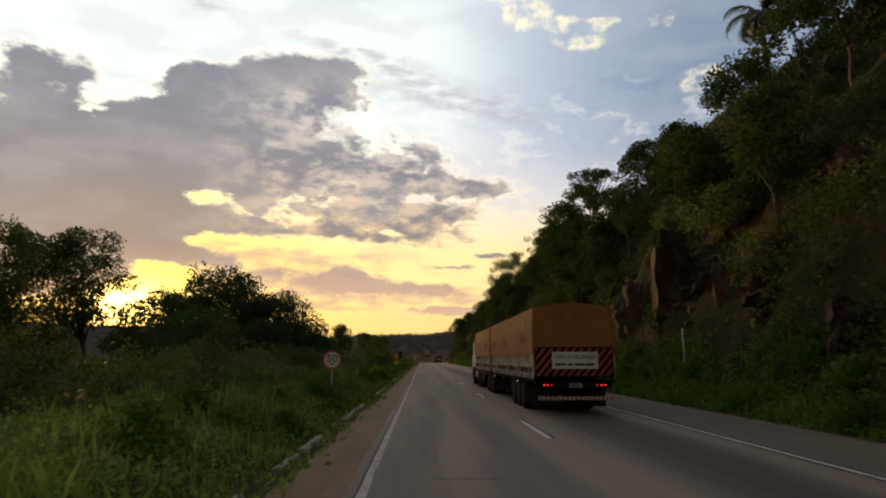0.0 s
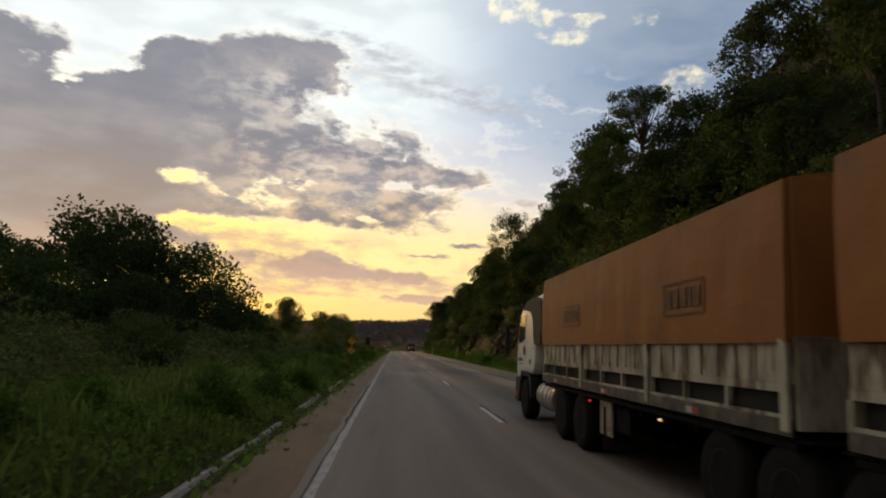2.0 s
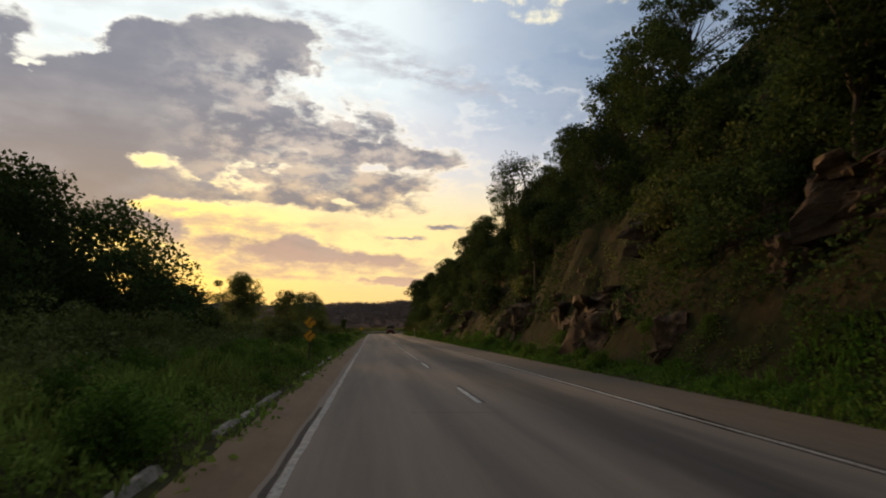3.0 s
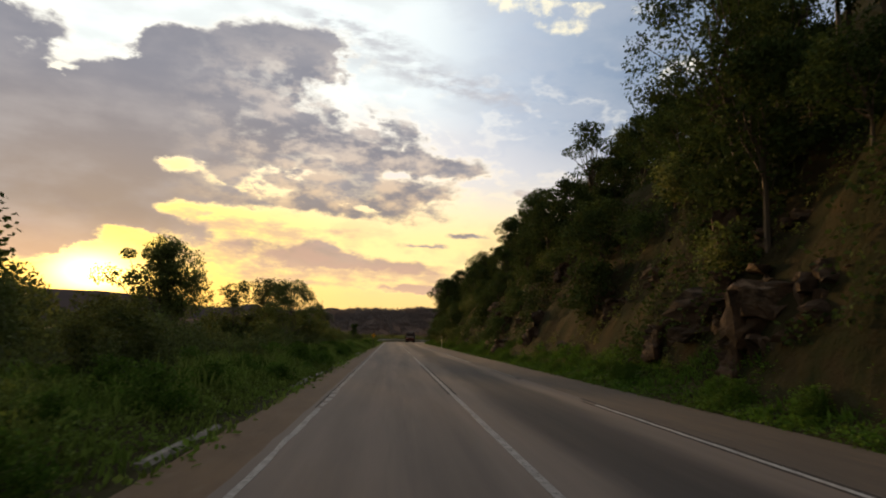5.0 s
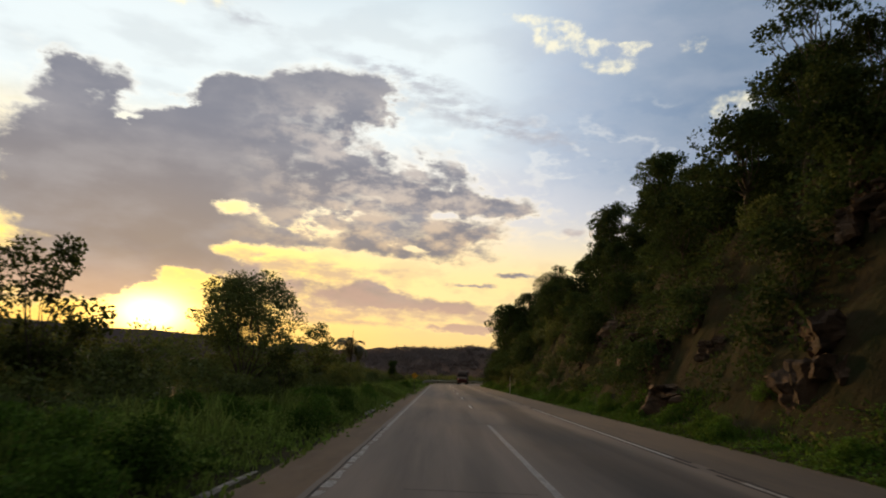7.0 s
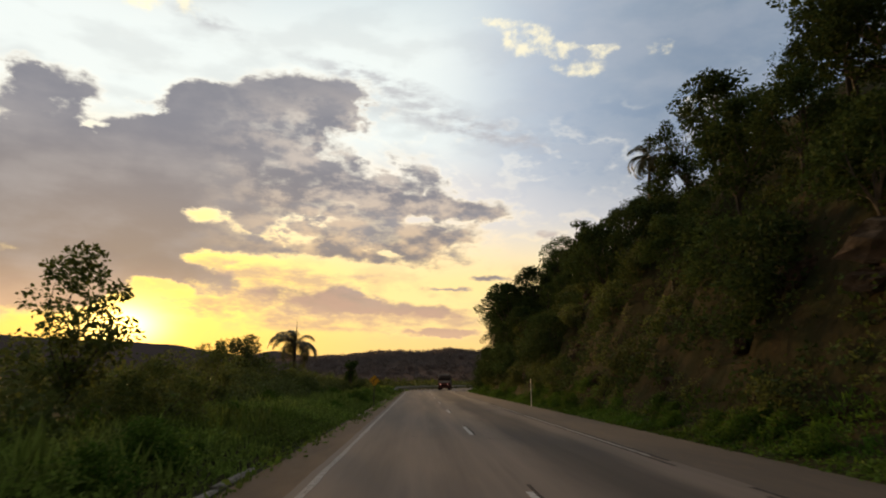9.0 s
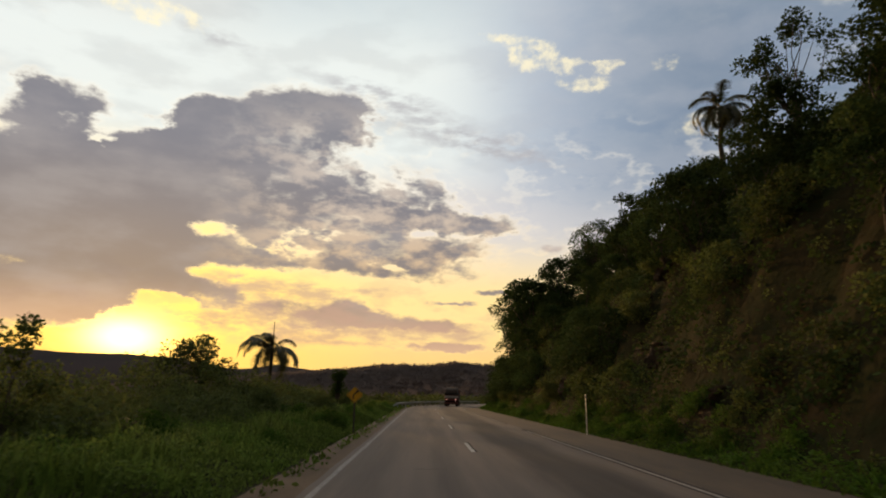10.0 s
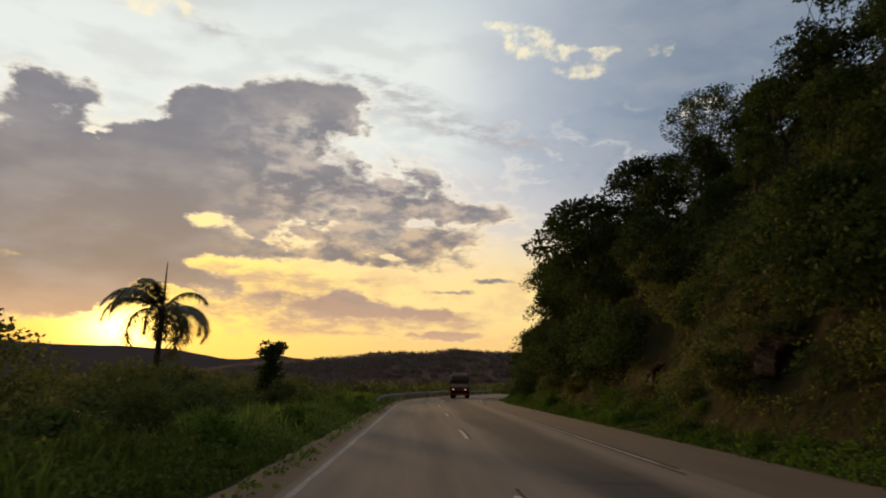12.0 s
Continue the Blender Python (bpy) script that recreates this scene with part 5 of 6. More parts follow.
def tarp_mesh(length, z0, z1, w, seed):
    """A taut canvas cover, slightly swollen and creased between its hoops."""
    bm = bmesh.new()
    nx, ny, nz = 12, int(length / 0.35), 8
    grid = []
    for j in range(ny + 1):
        y = length * j / ny
        ring = []
        hoop = abs(math.sin(math.pi * y / 1.15))
        for k in range(nz + 1):                      # up the left side
            g = k / nz
            ring.append((-0.02 - 0.025 * hoop * math.sin(math.pi * g) - 0.03 * (1 - g) + 0.012 * noise.noise(Vector((seed, y * 1.3, g * 3))), y, z0 + (z1 - z0) * g))
        for k in range(1, nx):                       # across the crown
            g = k / nx
            ring.append((w * g, y, z1 + 0.16 * math.sin(math.pi * g) ** 0.8 - 0.03 * hoop * math.sin(math.pi * g)))
        for k in range(nz + 1):
            g = 1 - k / nz
            ring.append((w + 0.02 + 0.025 * hoop * math.sin(math.pi * g) + 0.03 * (1 - g), y, z0 + (z1 - z0) * g))
        grid.append([bm.verts.new(p) for p in ring])
    for a, b in zip(grid, grid[1:]):
        for k in range(len(a) - 1):
            bm.faces.new((a[k], a[k + 1], b[k + 1], b[k]))
    bm.faces.new(grid[0])
    bm.faces.new(grid[-1][::-1])
    bmesh.ops.recalc_face_normals(bm, faces=bm.faces)
    return bm


def trailer(y0, length, bays, label, axles, tail):
    t = thing("trailer", label, "trailer", TX, TY + y0, 0, group="trailers of the lorry")
    w, zf, zb, zt = 2.6, 1.17, 1.99, 3.42
    part("tarpaulin", tarp_mesh(length, zb - 0.06, zt, w, y0), "tarp", t, "orange-brown canvas cover")
    part("rear_cover", boxed(0.03, -0.05, zb - 0.05, w - 0.03, -0.02, zt + 0.02, bevel=0.01), "tarp", t, "brown canvas end flap")
    part("chassis", box(box(bmesh.new(), 0.75, 0.2, 0.78, 0.92, length - 0.2, 1.02), w - 0.92, 0.2, 0.78, w - 0.75, length - 0.2, 1.02), "black_steel", t)
    part("floor", boxed(0.02, 0, 1.0, w - 0.02, length, 1.06), "black_steel", t)
    bay = length / bays
    for sx in (0.0, w):
        out = -1 if sx == 0 else 1
        side = part("side_board", boxed(min(sx, sx - out * 0.05), 0.02, zb - 0.42, max(sx, sx - out * 0.05), length - 0.02, zb - 0.02, bevel=0.006), "board", t, "stained white steel side board")
        part("rail", boxed(min(sx, sx + out * 0.03), 0.0, zf - 0.06, max(sx, sx + out * 0.03), length, zf + 0.09, bevel=0.01), "rail_dirty", t, "dirty lower side rail")
        part("backing", boxed(min(sx - out * 0.09, sx - out * 0.12), 0.05, zf + 0.09, max(sx - out * 0.09, sx - out * 0.12), length - 0.05, zb - 0.42), "mesh_dark", t, "dark mesh behind the openings")
        part("sill_strip", boxed(min(sx, sx + out * 0.012), 0.02, zf + 0.09, max(sx, sx + out * 0.012), length - 0.02, zf + 0.125), "board", t)
        part("top_rail", boxed(min(sx, sx + out * 0.025), 0.0, zb - 0.07, max(sx, sx + out * 0.025), length, zb - 0.02, bevel=0.008), "board", t)
        for b in range(bays):
            yb = b * bay
            part("post", boxed(min(sx, sx + out * 0.05), yb, zf - 0.02, max(sx, sx + out * 0.05), yb + 0.13, zb - 0.01, bevel=0.012), "board", t, "white steel post")
            part("rail", boxed(min(sx, sx - out * 0.05), yb + 0.2, zb - 0.50, max(sx, sx - out * 0.05), yb + bay, zb - 0.42), "board", t)
            for q in range(4):
                yy = yb + 0.13 + (bay - 0.13) * q / 3
                part("upright", boxed(min(sx + out * 0.004, sx - out * 0.05), yy - 0.035, zf + 0.08, max(sx + out * 0.004, sx - out * 0.05), yy + 0.035, zb - 0.5), "board", t)
            for q in range(1, 8):
                yy = yb + 0.2 + (bay - 0.2) * q / 8
                part("rib", boxed(min(sx, sx + out * 0.015), yy - 0.012, zb - 0.41, max(sx, sx + out * 0.015), yy + 0.012, zb - 0.08), "rust", t)
            part("reflector", boxed(min(sx, sx + out * 0.034), yb + bay * 0.55, zf - 0.035, max(sx, sx + out * 0.034), yb + bay * 0.55 + 0.15, zf + 0.035), "stripe_red", t)
            part("reflector", boxed(min(sx, sx + out * 0.034), yb + bay * 0.55 + 0.154, zf - 0.035, max(sx, sx + out * 0.034), yb + bay * 0.55 + 0.3, zf + 0.035), "stripe_white", t)
        # faded printed panels on the canvas
        for yy, ln in ((1.5, 1.15), (6.6, 1.2), (11.2, 0.9)):
            if yy + ln > length - 0.5:
                continue
            xo = sx + out * 0.075
            lo, hi = min(xo, xo - out * 0.004), max(xo, xo - out * 0.004)
            panel = part("print", boxed(lo, yy, 2.27, hi, yy + ln, 2.295), "tarp_ink", t, "faded dark print on the canvas")
            part("print_bar", boxed(lo, yy, 2.655, hi, yy + ln, 2.68), "tarp_ink", panel)
            part("print_bar", boxed(lo, yy, 2.295, hi, yy + 0.03, 2.655), "tarp_ink", panel)
            part("print_bar", boxed(lo, yy + ln - 0.03, 2.295, hi, yy + ln, 2.655), "tarp_ink", panel)
            for a, b in ((0.09, 0.24), (0.28, 0.36), (0.40, 0.55), (0.60, 0.74), (0.78, 0.92)):
                part("print_bar", boxed(lo, yy + a * ln, 2.36, hi, yy + b * ln, 2.59), "tarp_ink", panel)
    axle_set(t, axles)
    # unseen underframe parts, added in black to fill the shaded gap beneath
    for q in range(int(length / 0.9)):
        part("cross_member", boxed(0.10, 0.3 + 0.9 * q, 0.90, w - 0.10, 0.38 + 0.9 * q, 1.03), "black_steel", t)
    for x in (0.98, w - 1.16):
        part("suspension_beam", side_prism([(min(axles) - 0.9, 0.86), (max(axles) + 0.9, 0.86), (max(axles) + 0.6, 0.42), (min(axles) - 0.6, 0.42)], x, x + 0.18), "black_steel", t)
    part("air_tank", tube(bmesh.new(), (0.7, length * 0.56, 0.72), (w - 0.7, length * 0.56, 0.72), 0.16, 0.16, 16), "black_steel", t)
    carrier = part("spare_wheel_rack", boxed(0.5, length * 0.70, 0.42, w - 0.5, length * 0.70 + 1.1, 0.50, bevel=0.02), "black_steel", t)
    spare = new("spare_wheel", WHEEL[(0.52, 0.56)][0])
    spare.parent = carrier
    spare.matrix_local = pose(w / 2, length * 0.70 + 0.55, 0.72, 0, 90, 0) @ Matrix.Diagonal((0.6, 1, 1, 1))
    for x in (0.55, w - 0.67):
        part("landing_leg", boxed(x, length * 0.82, 0.30, x + 0.12, length * 0.82 + 0.12, 1.0, bevel=0.01), "black_steel", t)
    for sx in (0.04, w - 0.04):
        for y in axles:
            part("mudguard", prism([(sx - 0.02 if sx < 1 else sx - 0.5, 1.07), (sx + 0.5 if sx < 1 else sx + 0.02, 1.07), (sx + 0.5 if sx < 1 else sx + 0.02, 1.09), (sx - 0.02 if sx < 1 else sx - 0.5, 1.09)], y - 0.4, y + 0.4), "black_steel", t)
    lamp_y = [length * f for f in (0.30, 0.62, 0.9)]
    for k, y in enumerate(lamp_y):
        part("marker_lamp", boxed(-0.02, y, 0.93, 0.02, y + 0.05, 0.965, bevel=0.006), "tail_dim" if k == 1 else "amber_lit", t, "small side marker lamp")
    part("tool_box", boxed(0.12, length * 0.45, 0.55, 0.5, length * 0.45 + 0.8, 0.95, bevel=0.02), "black_steel", t)
    part("mud_flap", boxed(0.06, min(axles) - 0.75, 0.22, 0.62, min(axles) - 0.73, 0.85), "mesh_dark", t)
    if not tail:
        part("side_guard", boxed(0.06, 5.1, 0.44, 0.09, 5.75, 1.0, bevel=0.01), "rust", t, "scuffed pale steel guard")
    part("front_wall", boxed(0.02, length - 0.03, zf, w - 0.02, length, zb), "board", t)
    back = part("tailboard", boxed(0.02, -0.06, zf, w - 0.02, 0.0, zb + (0.16 if tail else 0), bevel=0.008), "black_steel" if tail else "board", t)
    if tail:
        # slanting red bars on the tail
        lo, hi, low, top, lean = 0.04, w - 0.05, zf + 0.05, zb + 0.11, 0.74
        for k in range(-3, 11):
            x = lo + 0.25 * k
            pts = [(x, low), (x + 0.105, low), (x + 0.105 + lean, top), (x + lean, top)]
            for edge, keep in ((lo, 1), (hi, -1)):      # cut the bar off at the board's ends
                cut = []
                for p, q in zip(pts, pts[1:] + pts[:1]):
                    if (p[0] - edge) * keep >= 0:
                        cut.append(p)
                    if (p[0] - edge) * (q[0] - edge) < 0:
                        f = (edge - p[0]) / (q[0] - p[0])
                        cut.append((edge, p[1] + f * (q[1] - p[1])))
                pts = cut
            if len(pts) < 3:
                continue
            bm = bmesh.new()
            vs = [[bm.verts.new((a, yy, z)) for a, z in pts] for yy in (-0.07, -0.062)]
            bm.faces.new(vs[0])
            bm.faces.new(vs[1][::-1])
            for q in range(len(pts)):
                bm.faces.new((vs[0][q], vs[1][q], vs[1][(q + 1) % len(pts)], vs[0][(q + 1) % len(pts)]))
            bmesh.ops.recalc_face_normals(bm, faces=bm.faces)
            part("red_stripe", bm, "stripe_red", back)
        plate = part("warning_plate", boxed(0.57, -0.10, 1.45, 2.07, -0.075, 1.99, bevel=0.006), "sign_white", t, "white warning plate with black words")
        for word, x in (("VEICULO", 1.02), ("LONGO", 1.71)):
            letters("words", word, 0.178, "sign_black", plate, Matrix.Translation((x, -0.106, 1.825)) @ pose(0, 0, 0, 90, 0, 0))
        for x0, x1 in ((0.66, 1.02), (1.07, 1.24), (1.29, 1.62), (1.66, 1.94)):
            part("small_print", boxed(x0, -0.108, 1.555, x1, -0.101, 1.625), "sign_black", plate)
        beam = part("lamp_beam", boxed(0.1, -0.04, 0.84, w - 0.1, 0.06, 1.03, bevel=0.01), "black_steel", t)
        for x, lit in ((0.30, True), (0.42, True), (0.55, False), (2.02, False), (2.16, True), (2.28, True)):
            bm = tube(bmesh.new(), (x, -0.066, 0.935), (x, -0.038, 0.935), 0.025, 0.029, 16)
            part("tail_lamp", bm, "tail_lit" if lit else "tail_dim", beam, "glowing red tail lamp" if lit else "")
        num = part("number_plate", boxed(1.12, -0.06, 0.86, 1.52, -0.045, 0.99), "board", beam)
        part("plate_bar", boxed(1.17, -0.064, 0.90, 1.47, -0.0605, 0.95), "sign_black", num)
        bar = part("bumper", boxed(0.12, -0.02, 0.46, w - 0.04, 0.06, 0.57, bevel=0.008), "stripe_white", t, "striped red and white under-run bar")
        for k in range(17):
            x = 0.16 + k * 0.142
            part("bumper_stripe", prism([(x, 0.462), (x + 0.06, 0.462), (x + 0.10, 0.568), (x + 0.04, 0.568)], -0.026, -0.0205), "stripe_red", bar)
        for x in (0.5, w - 0.55):
            part("bumper_arm", boxed(x, 0.0, 0.55, x + 0.06, 0.08, 0.9), "black_steel", t)
        for x in (0.06, w - 0.62):
            part("mud_flap", boxed(x, 0.9, 0.2, x + 0.56, 0.92, 0.86), "mesh_dark", t)
    return t


def tractor(y0):
    """The cab-over tractor, with its tanks, fairings and mirrors."""
    t = thing("tractor_unit", "white cab-over lorry tractor with dark side fairings", "lorry", TX, TY + y0, 0)
    w = 2.56
    part("chassis", box(box(bmesh.new(), 0.8, -5.6, 0.72, 0.95, 1.9, 0.98), w - 0.95, -5.6, 0.72, w - 0.8, 1.9, 0.98), "black_steel", t)
    cab = part("cab", side_prism([(0.02, 1.50), (-0.02, 2.2), (0.0, 3.05), (0.2, 3.20), (1.2, 3.26), (1.66, 3.17), (1.95, 2.98), (2.13, 2.72), (2.30, 2.25), (2.42, 1.75), (2.43, 1.05), (2.0, 1.05), (1.75, 1.22), (0.75, 1.22), (0.45, 1.18), (0.18, 1.28)], 0.03, w - 0.03, bevel=0.10), "cab_white", t, "white painted cab", smooth=False)
    part("roof_deflector", side_prism([(-0.15, 3.1), (-0.18, 3.40), (0.1, 3.48), (0.7, 3.44), (1.25, 3.30), (1.6, 3.12)], 0.20, w - 0.20, bevel=0.09), "cab_white", t)
    part("sun_visor", side_prism([(1.86, 3.08), (1.96, 3.10), (2.32, 2.84), (2.30, 2.79)], 0.12, w - 0.12, bevel=0.01), "cab_grey", t)
    for sx, out in ((0.03, -1), (w - 0.03, 1)):
        a, b = min(sx, sx + out * 0.014), max(sx, sx + out * 0.014)
        door = part("door", side_prism([(1.10, 1.28), (1.10, 2.12), (1.12, 2.98), (1.66, 3.0), (1.96, 2.70), (2.14, 2.2), (2.26, 1.28)], a, b, bevel=0.006), "cab_white", t)
        part("window", side_prism([(1.16, 2.2), (1.16, 2.92), (1.72, 2.92), (1.98, 2.58), (2.10, 2.06), (1.6, 2.10)], min(sx + out * 0.006, sx + out * 0.019), max(sx + out * 0.006, sx + out * 0.019)), "glass", door, "dark side window")
        part("window_bar", boxed(min(sx, sx + out * 0.024), 1.80, 2.12, max(sx, sx + out * 0.024), 1.84, 2.86), "cab_grey", door)
        part("handle", boxed(min(sx, sx + out * 0.03), 1.16, 1.72, max(sx, sx + out * 0.03), 1.36, 1.98, bevel=0.012), "cab_grey", door)
        part("swage", boxed(min(sx, sx + out * 0.02), 0.15, 1.93, max(sx, sx + out * 0.02), 2.2, 1.96), "cab_white", door)
        logo = part("lettering_bar", boxed(min(sx, sx + out * 0.018), 1.50, 1.52, max(sx, sx + out * 0.018), 2.12, 1.63), "decal_blue", door, "dark blue decal on the door")
        part("lettering_bar", boxed(min(sx, sx + out * 0.018), 1.56, 1.43, max(sx, sx + out * 0.018), 2.05, 1.46), "decal_blue", logo)
        part("lettering_bar", boxed(min(sx, sx + out * 0.018), 1.62, 1.69, max(sx, sx + out * 0.018), 2.0, 1.71), "decal_blue", logo)
        part("badge", boxed(min(sx, sx + out * 0.016), 0.42, 1.45, max(sx, sx + out * 0.016), 0.66, 1.60), "galvanised", cab)
        part("side_fairing", side_prism([(-0.66, 2.02), (-0.80, 2.5), (-0.80, 2.95), (-0.66, 3.22), (-0.25, 3.35), (0.35, 3.37), (0.95, 3.31), (1.42, 3.18), (1.50, 3.07), (1.0, 3.05), (0.55, 2.96), (0.30, 2.78), (0.20, 2.55), (0.14, 2.2), (0.02, 2.02)], min(sx + out * 0.02, sx - out * 0.10), max(sx + out * 0.02, sx - out * 0.10), bevel=0.03), "cab_grey", t, "black side fairing behind the cab")
        part("mirror", box(box(bmesh.new(), sx + out * 0.30 - 0.06, 2.28, 1.98, sx + out * 0.30 + 0.06, 2.40, 2.62, bevel=0.03), min(sx, sx + out * 0.3), 2.31, 2.58, max(sx, sx + out * 0.3), 2.34, 2.61), "cab_grey", t)
        part("wheel_arch", side_prism([(0.42, 0.60), (0.48, 1.05), (0.75, 1.22), (1.75, 1.22), (2.0, 1.02), (2.06, 0.60), (1.96, 0.60), (1.86, 0.96), (1.7, 1.12), (0.8, 1.12), (0.6, 0.98), (0.52, 0.60)], min(sx, sx - out * 0.42), max(sx, sx - out * 0.42)), "cab_grey", t)
        part("step", boxed(min(sx, sx - out * 0.35), 2.0, 0.42, max(sx, sx - out * 0.35), 2.40, 0.50, bevel=0.01), "cab_grey", t)
        part("lamp", boxed(min(sx + out * 0.005, sx - out * 0.4), 2.44, 0.72, max(sx + out * 0.005, sx - out * 0.4), 2.50, 0.90, bevel=0.02), "glass", t)
        # tanks with their straps
        xc = sx - out * 0.36
        tank = part("fuel_tank", tube(bmesh.new(), (xc, -1.75, 0.72), (xc, -0.15, 0.72), 0.33, 0.33, 28), "alu", t, "dull aluminium fuel tank", smooth=False)
        for y in (-1.55, -1.2, -0.75, -0.35):
            part("strap", lathe([(0.34, -0.03), (0.345, -0.03), (0.345, 0.03), (0.34, 0.03)], 28), "galvanised", tank).matrix_local = Matrix.Translation((xc, y, 0.72)) @ pose(0, 0, 0, 0, 0, 90)
        part("mud_flap", boxed(min(sx, sx - out * 0.56), -5.62, 0.2, max(sx, sx - out * 0.56), -5.6, 0.9), "mesh_dark", t)
    part("bumper", side_prism([(1.98, 0.38), (1.98, 1.05), (2.46, 1.05), (2.55, 0.85), (2.52, 0.38)], 0.02, w - 0.02, bevel=0.03), "cab_grey", t, "black lower bumper")
    part("bumper_trim", boxed(0.0, 2.2, 0.52, w, 2.54, 0.64, bevel=0.015), "stripe_red", t)
    part("windscreen", side_prism([(2.06, 2.95), (2.09, 2.95), (2.335, 2.18), (2.30, 2.18)], 0.18, w - 0.18), "glass", t, "dark sloping windscreen")
    part("exhaust", tube(bmesh.new(), (w - 0.3, -0.45, 0.9), (w - 0.3, -0.45, 3.5), 0.07, 0.07, 14), "alu", t)
    part("bulkhead", boxed(0.30, -0.72, 1.2, w - 0.30, -0.46, 3.30, bevel=0.02), "cab_red", t, "dull red bulkhead behind the cab")
    part("roof_lamp", boxed(0.32, -0.03, 3.30, 0.60, 0.02, 3.42, bevel=0.01), "galvanised", t)
    for x, f in ((0.20, False), (w - 0.20, True)):
        wheel(t, x, 1.24, 0.52, 0.34, f)
    axle_set(t, (-4.2, -2.75))
    part("lamp_cluster", boxed(0.3, -5.68, 0.86, 0.5, -5.64, 0.96, bevel=0.01), "tail_lit", t, "glowing red tail lamp")
    part("front_axle", tube(bmesh.new(), (0.3, 1.24, 0.52), (w - 0.3, 1.24, 0.52), 0.08, 0.08, 10), "black_steel", t)
    part("fifth_wheel", boxed(0.8, -3.9, 0.98, w - 0.8, -3.0, 1.06, bevel=0.03), "black_steel", t)
    for ob in t.children_recursive:                  # a low-roofed cab
        if ob.type == "MESH" and ob.data.users == 1 and ob.name.split(".")[0] != "strap":
            for v in ob.data.vertices:
                if v.co.z > 1.3:
                    v.co.z = 1.3 + (v.co.z - 1.3) * 0.885


trailer(0.0, 13.3, 4, "rear trailer with orange canvas over stained white boards", (2.75, 3.95, 5.15), True)
trailer(14.05, 9.85, 3, "leading trailer with orange canvas over stained white boards", (-1.0, 0.2, 1.4), False)
tractor(25.1)


# ---- a second lorry far ahead ----
def far_lorry(x, y, rz):
    t = thing("lorry", "small red lorry with a dark load far ahead", "lorry", x, y, 0, rz)
    part("body", boxed(-1.2, 0, 1.0, 1.2, 7.5, 2.35, bevel=0.05), "mesh_dark", t, "dark covered load")
    part("load", side_prism([(0.05, 2.3), (0.25, 2.85), (0.9, 3.15), (3.0, 3.3), (6.4, 3.2), (7.2, 2.8), (7.4, 2.3)], -1.05, 1.05, bevel=0.22), "load_brown", t, "rounded brown load")
    tail = part("tailboard", boxed(-1.25, -0.08, 0.95, 1.25, -0.01, 1.95, bevel=0.02), "red_paint", t, "dull red tailboard")
    part("upper_board", boxed(-1.15, -0.10, 1.45, 1.15, -0.085, 1.85), "galvanised", tail)
    part("chassis", boxed(-0.6, 0.1, 0.6, 0.6, 9.6, 0.95), "black_steel", t)
    part("cab", side_prism([(7.8, 0.9), (7.8, 2.9), (9.4, 2.9), (9.8, 1.9), (9.8, 0.6), (8.9, 0.6)], -1.2, 1.2, bevel=0.06), "red_paint", t)
    part("bumper", boxed(-1.2, -0.12, 0.42, 1.2, 0.0, 0.70, bevel=0.02), "red_paint", t)
    for x_ in (-0.86, 0.70):
        part("tail_lamp", boxed(x_, -0.13, 1.08, x_ + 0.16, -0.09, 1.22, bevel=0.01), "head_lit", t, "small glowing lamp")
    for yy in (1.2, 2.5, 8.6):
        wheel(t, -0.95, yy, 0.5, 0.5)
        wheel(t, 0.95, yy, 0.5, 0.5, True)


far_lorry(3.6, 283, -5)


# ---- signs and posts ----
def disc(r, y0, y1, n=40, cx=0, cz=0):
    bm = bmesh.new()
    tube(bm, (cx, y0, cz), (cx, y1, cz), r, r, n)
    return bm


def ring(r0, r1, y0, y1, cz, n=40):
    bm = bmesh.new()
    rows = []
    for y, r in ((y0, r0), (y0, r1), (y1, r1), (y1, r0)):
        rows.append([bm.verts.new((r * math.cos(2 * math.pi * k / n), y, cz + r * math.sin(2 * math.pi * k / n))) for k in range(n)])
    for a in range(4):
        p, q = rows[a], rows[(a + 1) % 4]
        for k in range(n):
            bm.faces.new((p[k], p[(k + 1) % n], q[(k + 1) % n], q[k]))
    bmesh.ops.recalc_face_normals(bm, faces=bm.faces)
    return bm


def speed_sign(x, y, cz, r):
    z = land(x, y)
    t = thing("speed_limit_sign", "round white speed limit sign with a red rim on a post", "road sign", x, y, z)
    h = cz - z
    part("post", boxed(-0.04, 0.02, -0.3, 0.04, 0.10, h + 0.2, bevel=0.008), "galvanised", t)
    plate = part("plate", disc(r, 0.0, 0.02, cz=h), "sign_white", t, "white disc")
    part("rim", ring(r * 0.83, r, -0.006, 0.0, h), "sign_red", plate, "red border")
    letters("words", "50", r * 1.16, "sign_black", plate, Matrix.Translation((0, -0.006, h + r * 0.08)) @ pose(0, 0, 0, 90, 0, 0) @ Matrix.Diagonal((1.12, 1, 1, 1)))
    part("small_print", boxed(-r * 0.22, -0.006, h - r * 0.52, r * 0.22, -0.002, h - r * 0.40), "sign_black", plate)


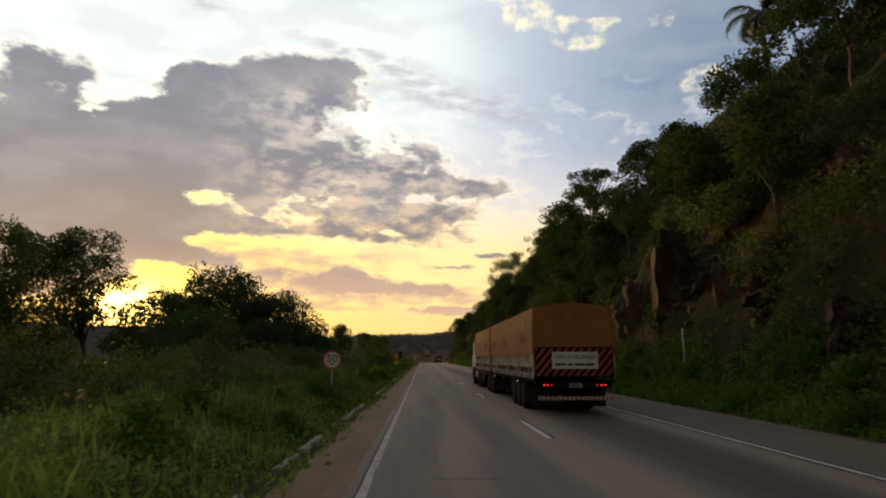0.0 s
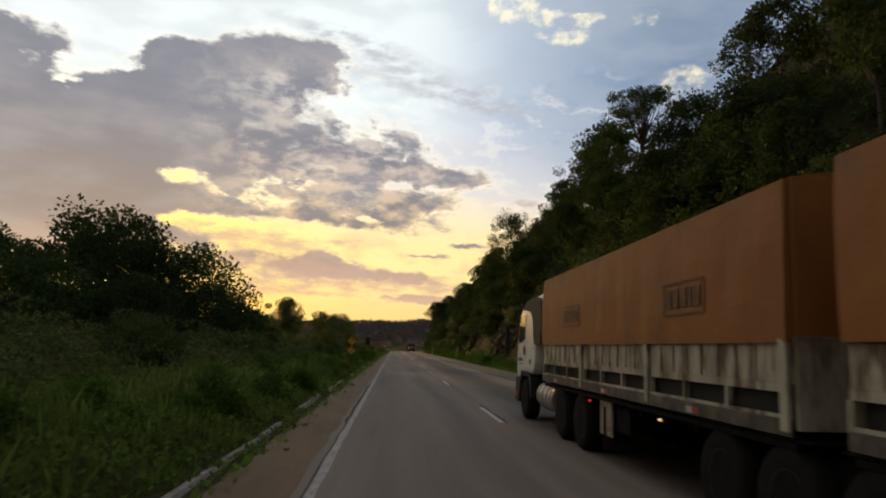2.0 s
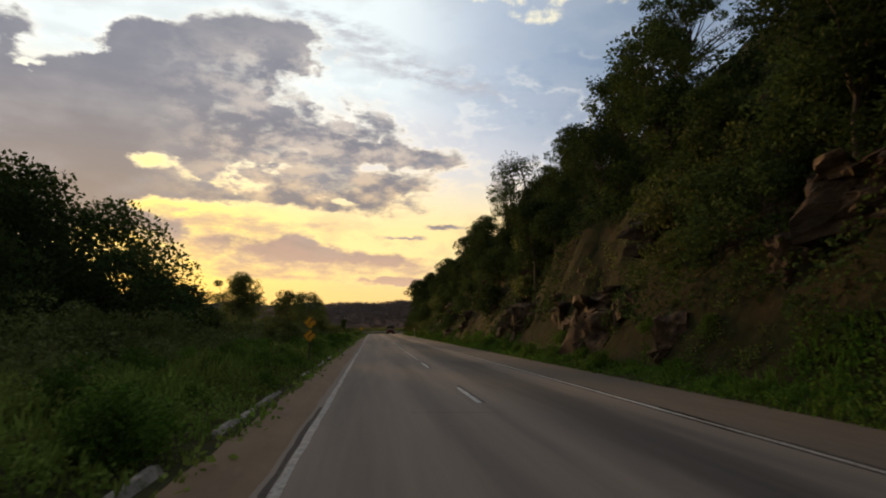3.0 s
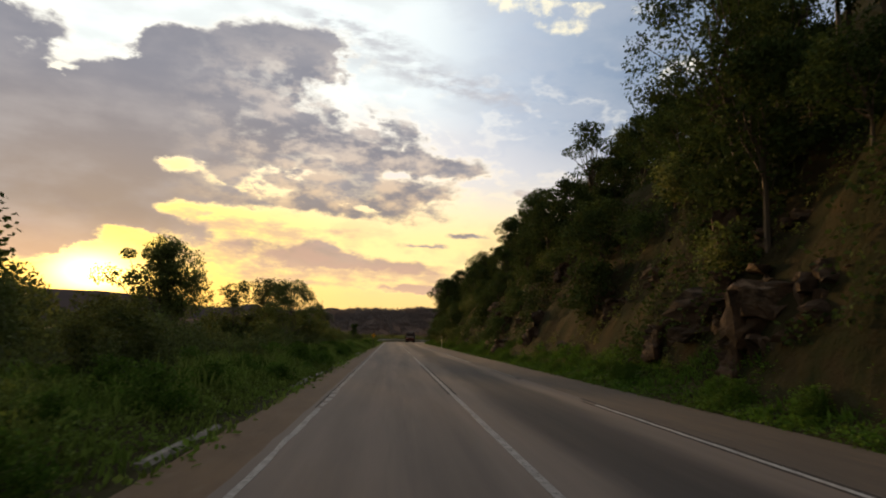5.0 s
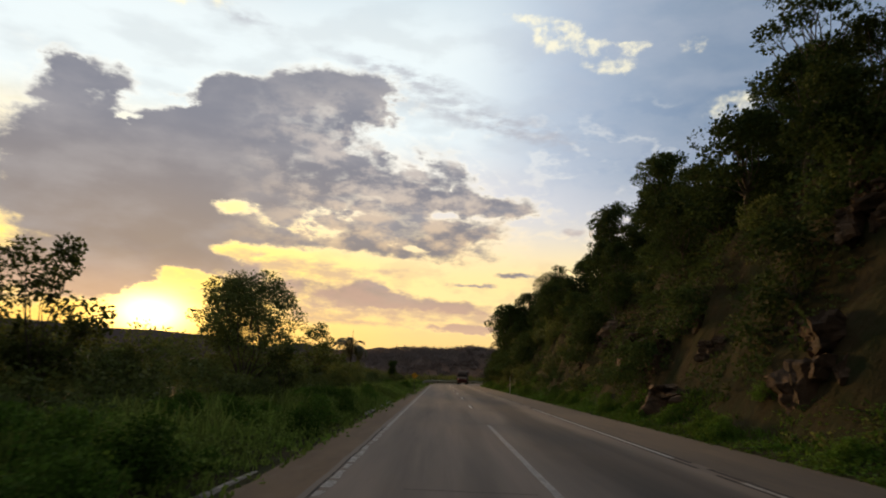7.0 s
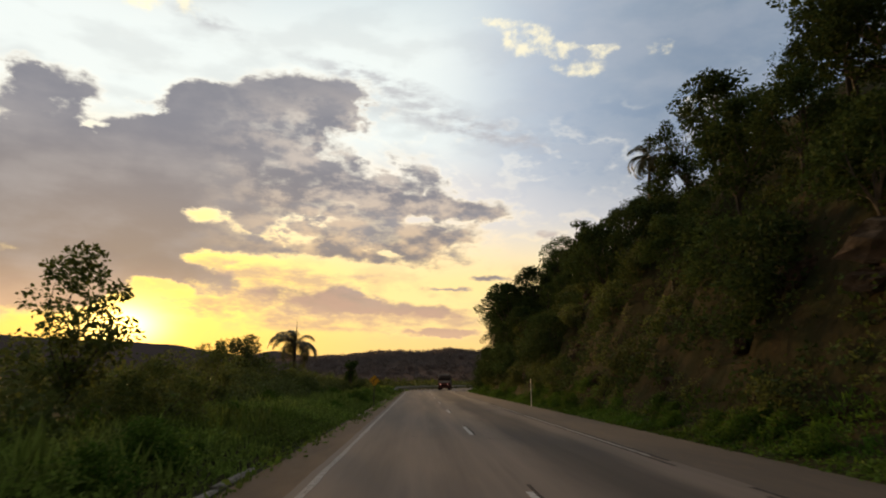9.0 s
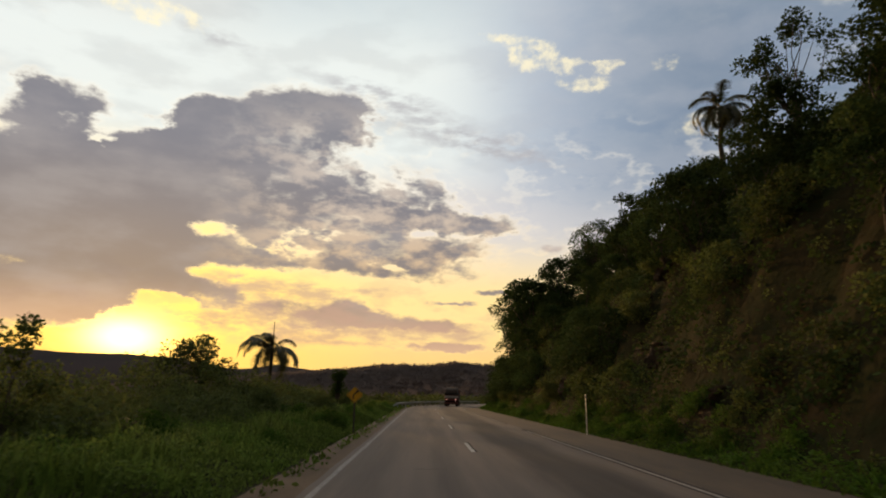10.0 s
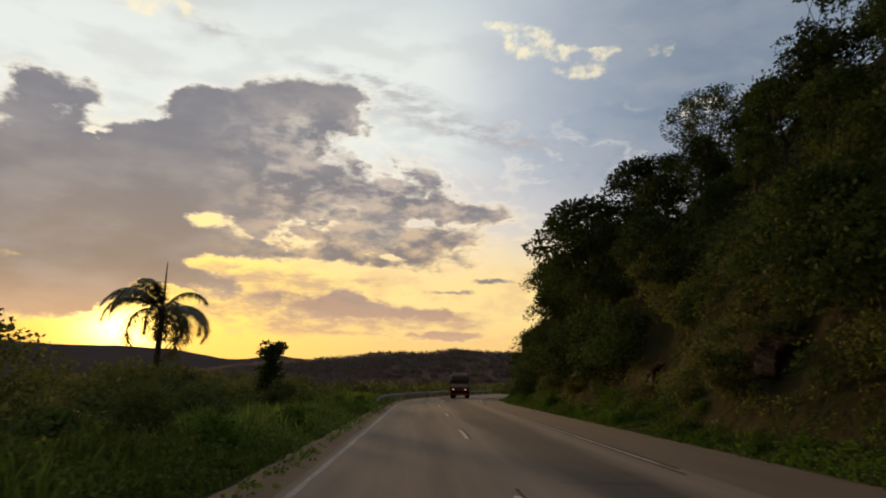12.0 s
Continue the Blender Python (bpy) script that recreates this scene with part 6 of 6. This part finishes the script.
def warning_sign(x, y, cz, half, double, label, turn=0):
    z = land(x, y)
    t = thing("warning_sign", label, "road sign", x, y, z, turn)
    h = cz - z
    part("post", boxed(-0.04, 0.02, -0.3, 0.04, 0.10, h + 0.1, bevel=0.008), "bark", t)
    heights = (h + half * 0.8, h - half * 0.8) if double else (h,)
    for k, c in enumerate(heights):
        q = half * (0.78 if double else 1.0)
        bm = prism([(0, c - q), (q, c), (0, c + q), (-q, c)], 0.0, 0.02)
        bmesh.ops.bevel(bm, geom=[e for e in bm.edges if abs(e.verts[0].co.y - e.verts[1].co.y) > 0.01], offset=0.04, segments=3, affect="EDGES")
        plate = part("plate", bm, "sign_yellow", t, "yellow diamond plate")
        i = q * 0.86
        bm = bmesh.new()
        for a in range(4):
            p0 = (math.cos(a * math.pi / 2), math.sin(a * math.pi / 2))
            p1 = (math.cos((a + 1) * math.pi / 2), math.sin((a + 1) * math.pi / 2))
            tube(bm, (p0[0] * i, -0.001, c + p0[1] * i), (p1[0] * i, -0.001, c + p1[1] * i), 0.008, 0.008, 6)
        part("border", bm, "sign_black", plate)
        bm = bmesh.new()
        path = [(-0.12, -0.30), (-0.10, -0.02), (0.02, 0.10), (0.16, 0.22)]
        for a, b in zip(path, path[1:]):
            tube(bm, (a[0] * q * 1.6, -0.004, c + a[1] * q * 1.6), (b[0] * q * 1.6, -0.004, c + b[1] * q * 1.6), 0.035 * q * 2, 0.035 * q * 2, 8)
        tube(bm, (0.14 * q * 1.6, -0.004, c + 0.20 * q * 1.6), (0.30 * q * 1.6, -0.004, c + 0.34 * q * 1.6), 0.09 * q * 2, 0.005, 8)
        part("arrow", bm, "sign_black", plate, "black bend arrow")


def marker_post(x, y, h, lean):
    t = thing("marker_post", "slim white marker post in the roadside grass", "post", x, y, land(x, y) - 0.2, group="marker posts")
    t.matrix_world = pose(x, y, land(x, y) - 0.2, 0, lean, 0)
    part("shaft", boxed(-0.028, -0.025, 0, 0.028, 0.025, h, bevel=0.008), "sign_white", t)
    part("cap", boxed(-0.030, -0.027, h - 0.22, 0.030, 0.027, h - 0.12), "galvanised", t)


speed_sign(-6.25, 26.6, 1.74, 0.36)
warning_sign(-5.95, 84.3, 1.70, 0.46, True, "pair of small yellow diamond warning signs on a post")
warning_sign(-4.95, 196.5, 1.74, 0.42, False, "yellow diamond bend warning sign on a post")
marker_post(9.0, 30.0, 1.75, -1)
marker_post(6.95, 197.5, 2.25, -1)


# ---- guard rail round the bend ----
def guard_rail():
    t = thing("guard_rail", "grey steel guard rail round the outside of the bend", "guard rail")
    prof = [(0.0, 0.45), (0.05, 0.50), (0.05, 0.56), (0.0, 0.60), (0.05, 0.64), (0.05, 0.70), (0.0, 0.75)]
    verts, faces = [], []
    ys = [258 + 1.0 * k for k in range(80)]
    for y in ys:
        b = bend(min(y, 330)) - 5.0 + 0.012 * max(0, 266 - y) ** 2 * -1
        drop = -0.5 * max(0, (261 - y) / 3) ** 2
        for x, z in prof:
            verts.append((b + x, y, z + drop))
        for x, z in prof:
            verts.append((b + x - 0.012, y, z + drop))
    m = 2 * len(prof)
    for k in range(len(ys) - 1):
        for q in range(len(prof) - 1):
            a = k * m + q
            faces.append((a, a + 1, a + m + 1, a + m))
            a += len(prof)
            faces.append((a + 1, a, a + m, a + m + 1))
    mesh_object("rail", verts, faces, "galvanised", t)
    for k in range(3, 79, 4):
        y = ys[k]
        b = bend(min(y, 330)) - 5.0 - 0.012 * max(0, 266 - y) ** 2
        part("post", boxed(b - 0.16, y - 0.05, -0.4, b - 0.02, y + 0.05, 0.68), "galvanised", t)


guard_rail()


# ---- broken concrete gutter on the low side ----
def gutter():
    t = thing("gutter", "broken concrete drain half buried in the grass", "drain", kind="structure")
    rng = random.Random(12)
    y = -4.0
    while y < 190:
        ln = rng.uniform(1.6, 3.2)
        if (y < 66 or 72 < y < 95 or 103 < y < 112 or 119 < y < 124 or 142 < y < 160) and rng.random() < (0.72 if y < 66 else 0.8):
            bm = prism([(-0.36, 0.0), (-0.25, 0.01), (-0.16, -0.10), (0.12, -0.10), (0.20, 0.0), (0.33, -0.01), (0.33, -0.12), (0.16, -0.22), (-0.24, -0.22), (-0.36, -0.12)], 0, ln)
            for v in bm.verts:
                v.co += Vector((0.02 * noise.noise(v.co * 3 + Vector((y, 0, 0))), 0.05 * noise.noise(v.co * 5 + Vector((0, y, 0))), 0.02 * noise.noise(v.co * 4)))
            q = part("slab", bm, "concrete", t)
            q.matrix_local = pose(-4.97 + rng.uniform(-0.05, 0.05), y, rng.uniform(-0.13, -0.09), rng.uniform(-0.8, 0.8), rng.uniform(-2, 1), rng.uniform(-1.0, 1.0))
        y += ln + rng.uniform(0.03, 0.3)


gutter()
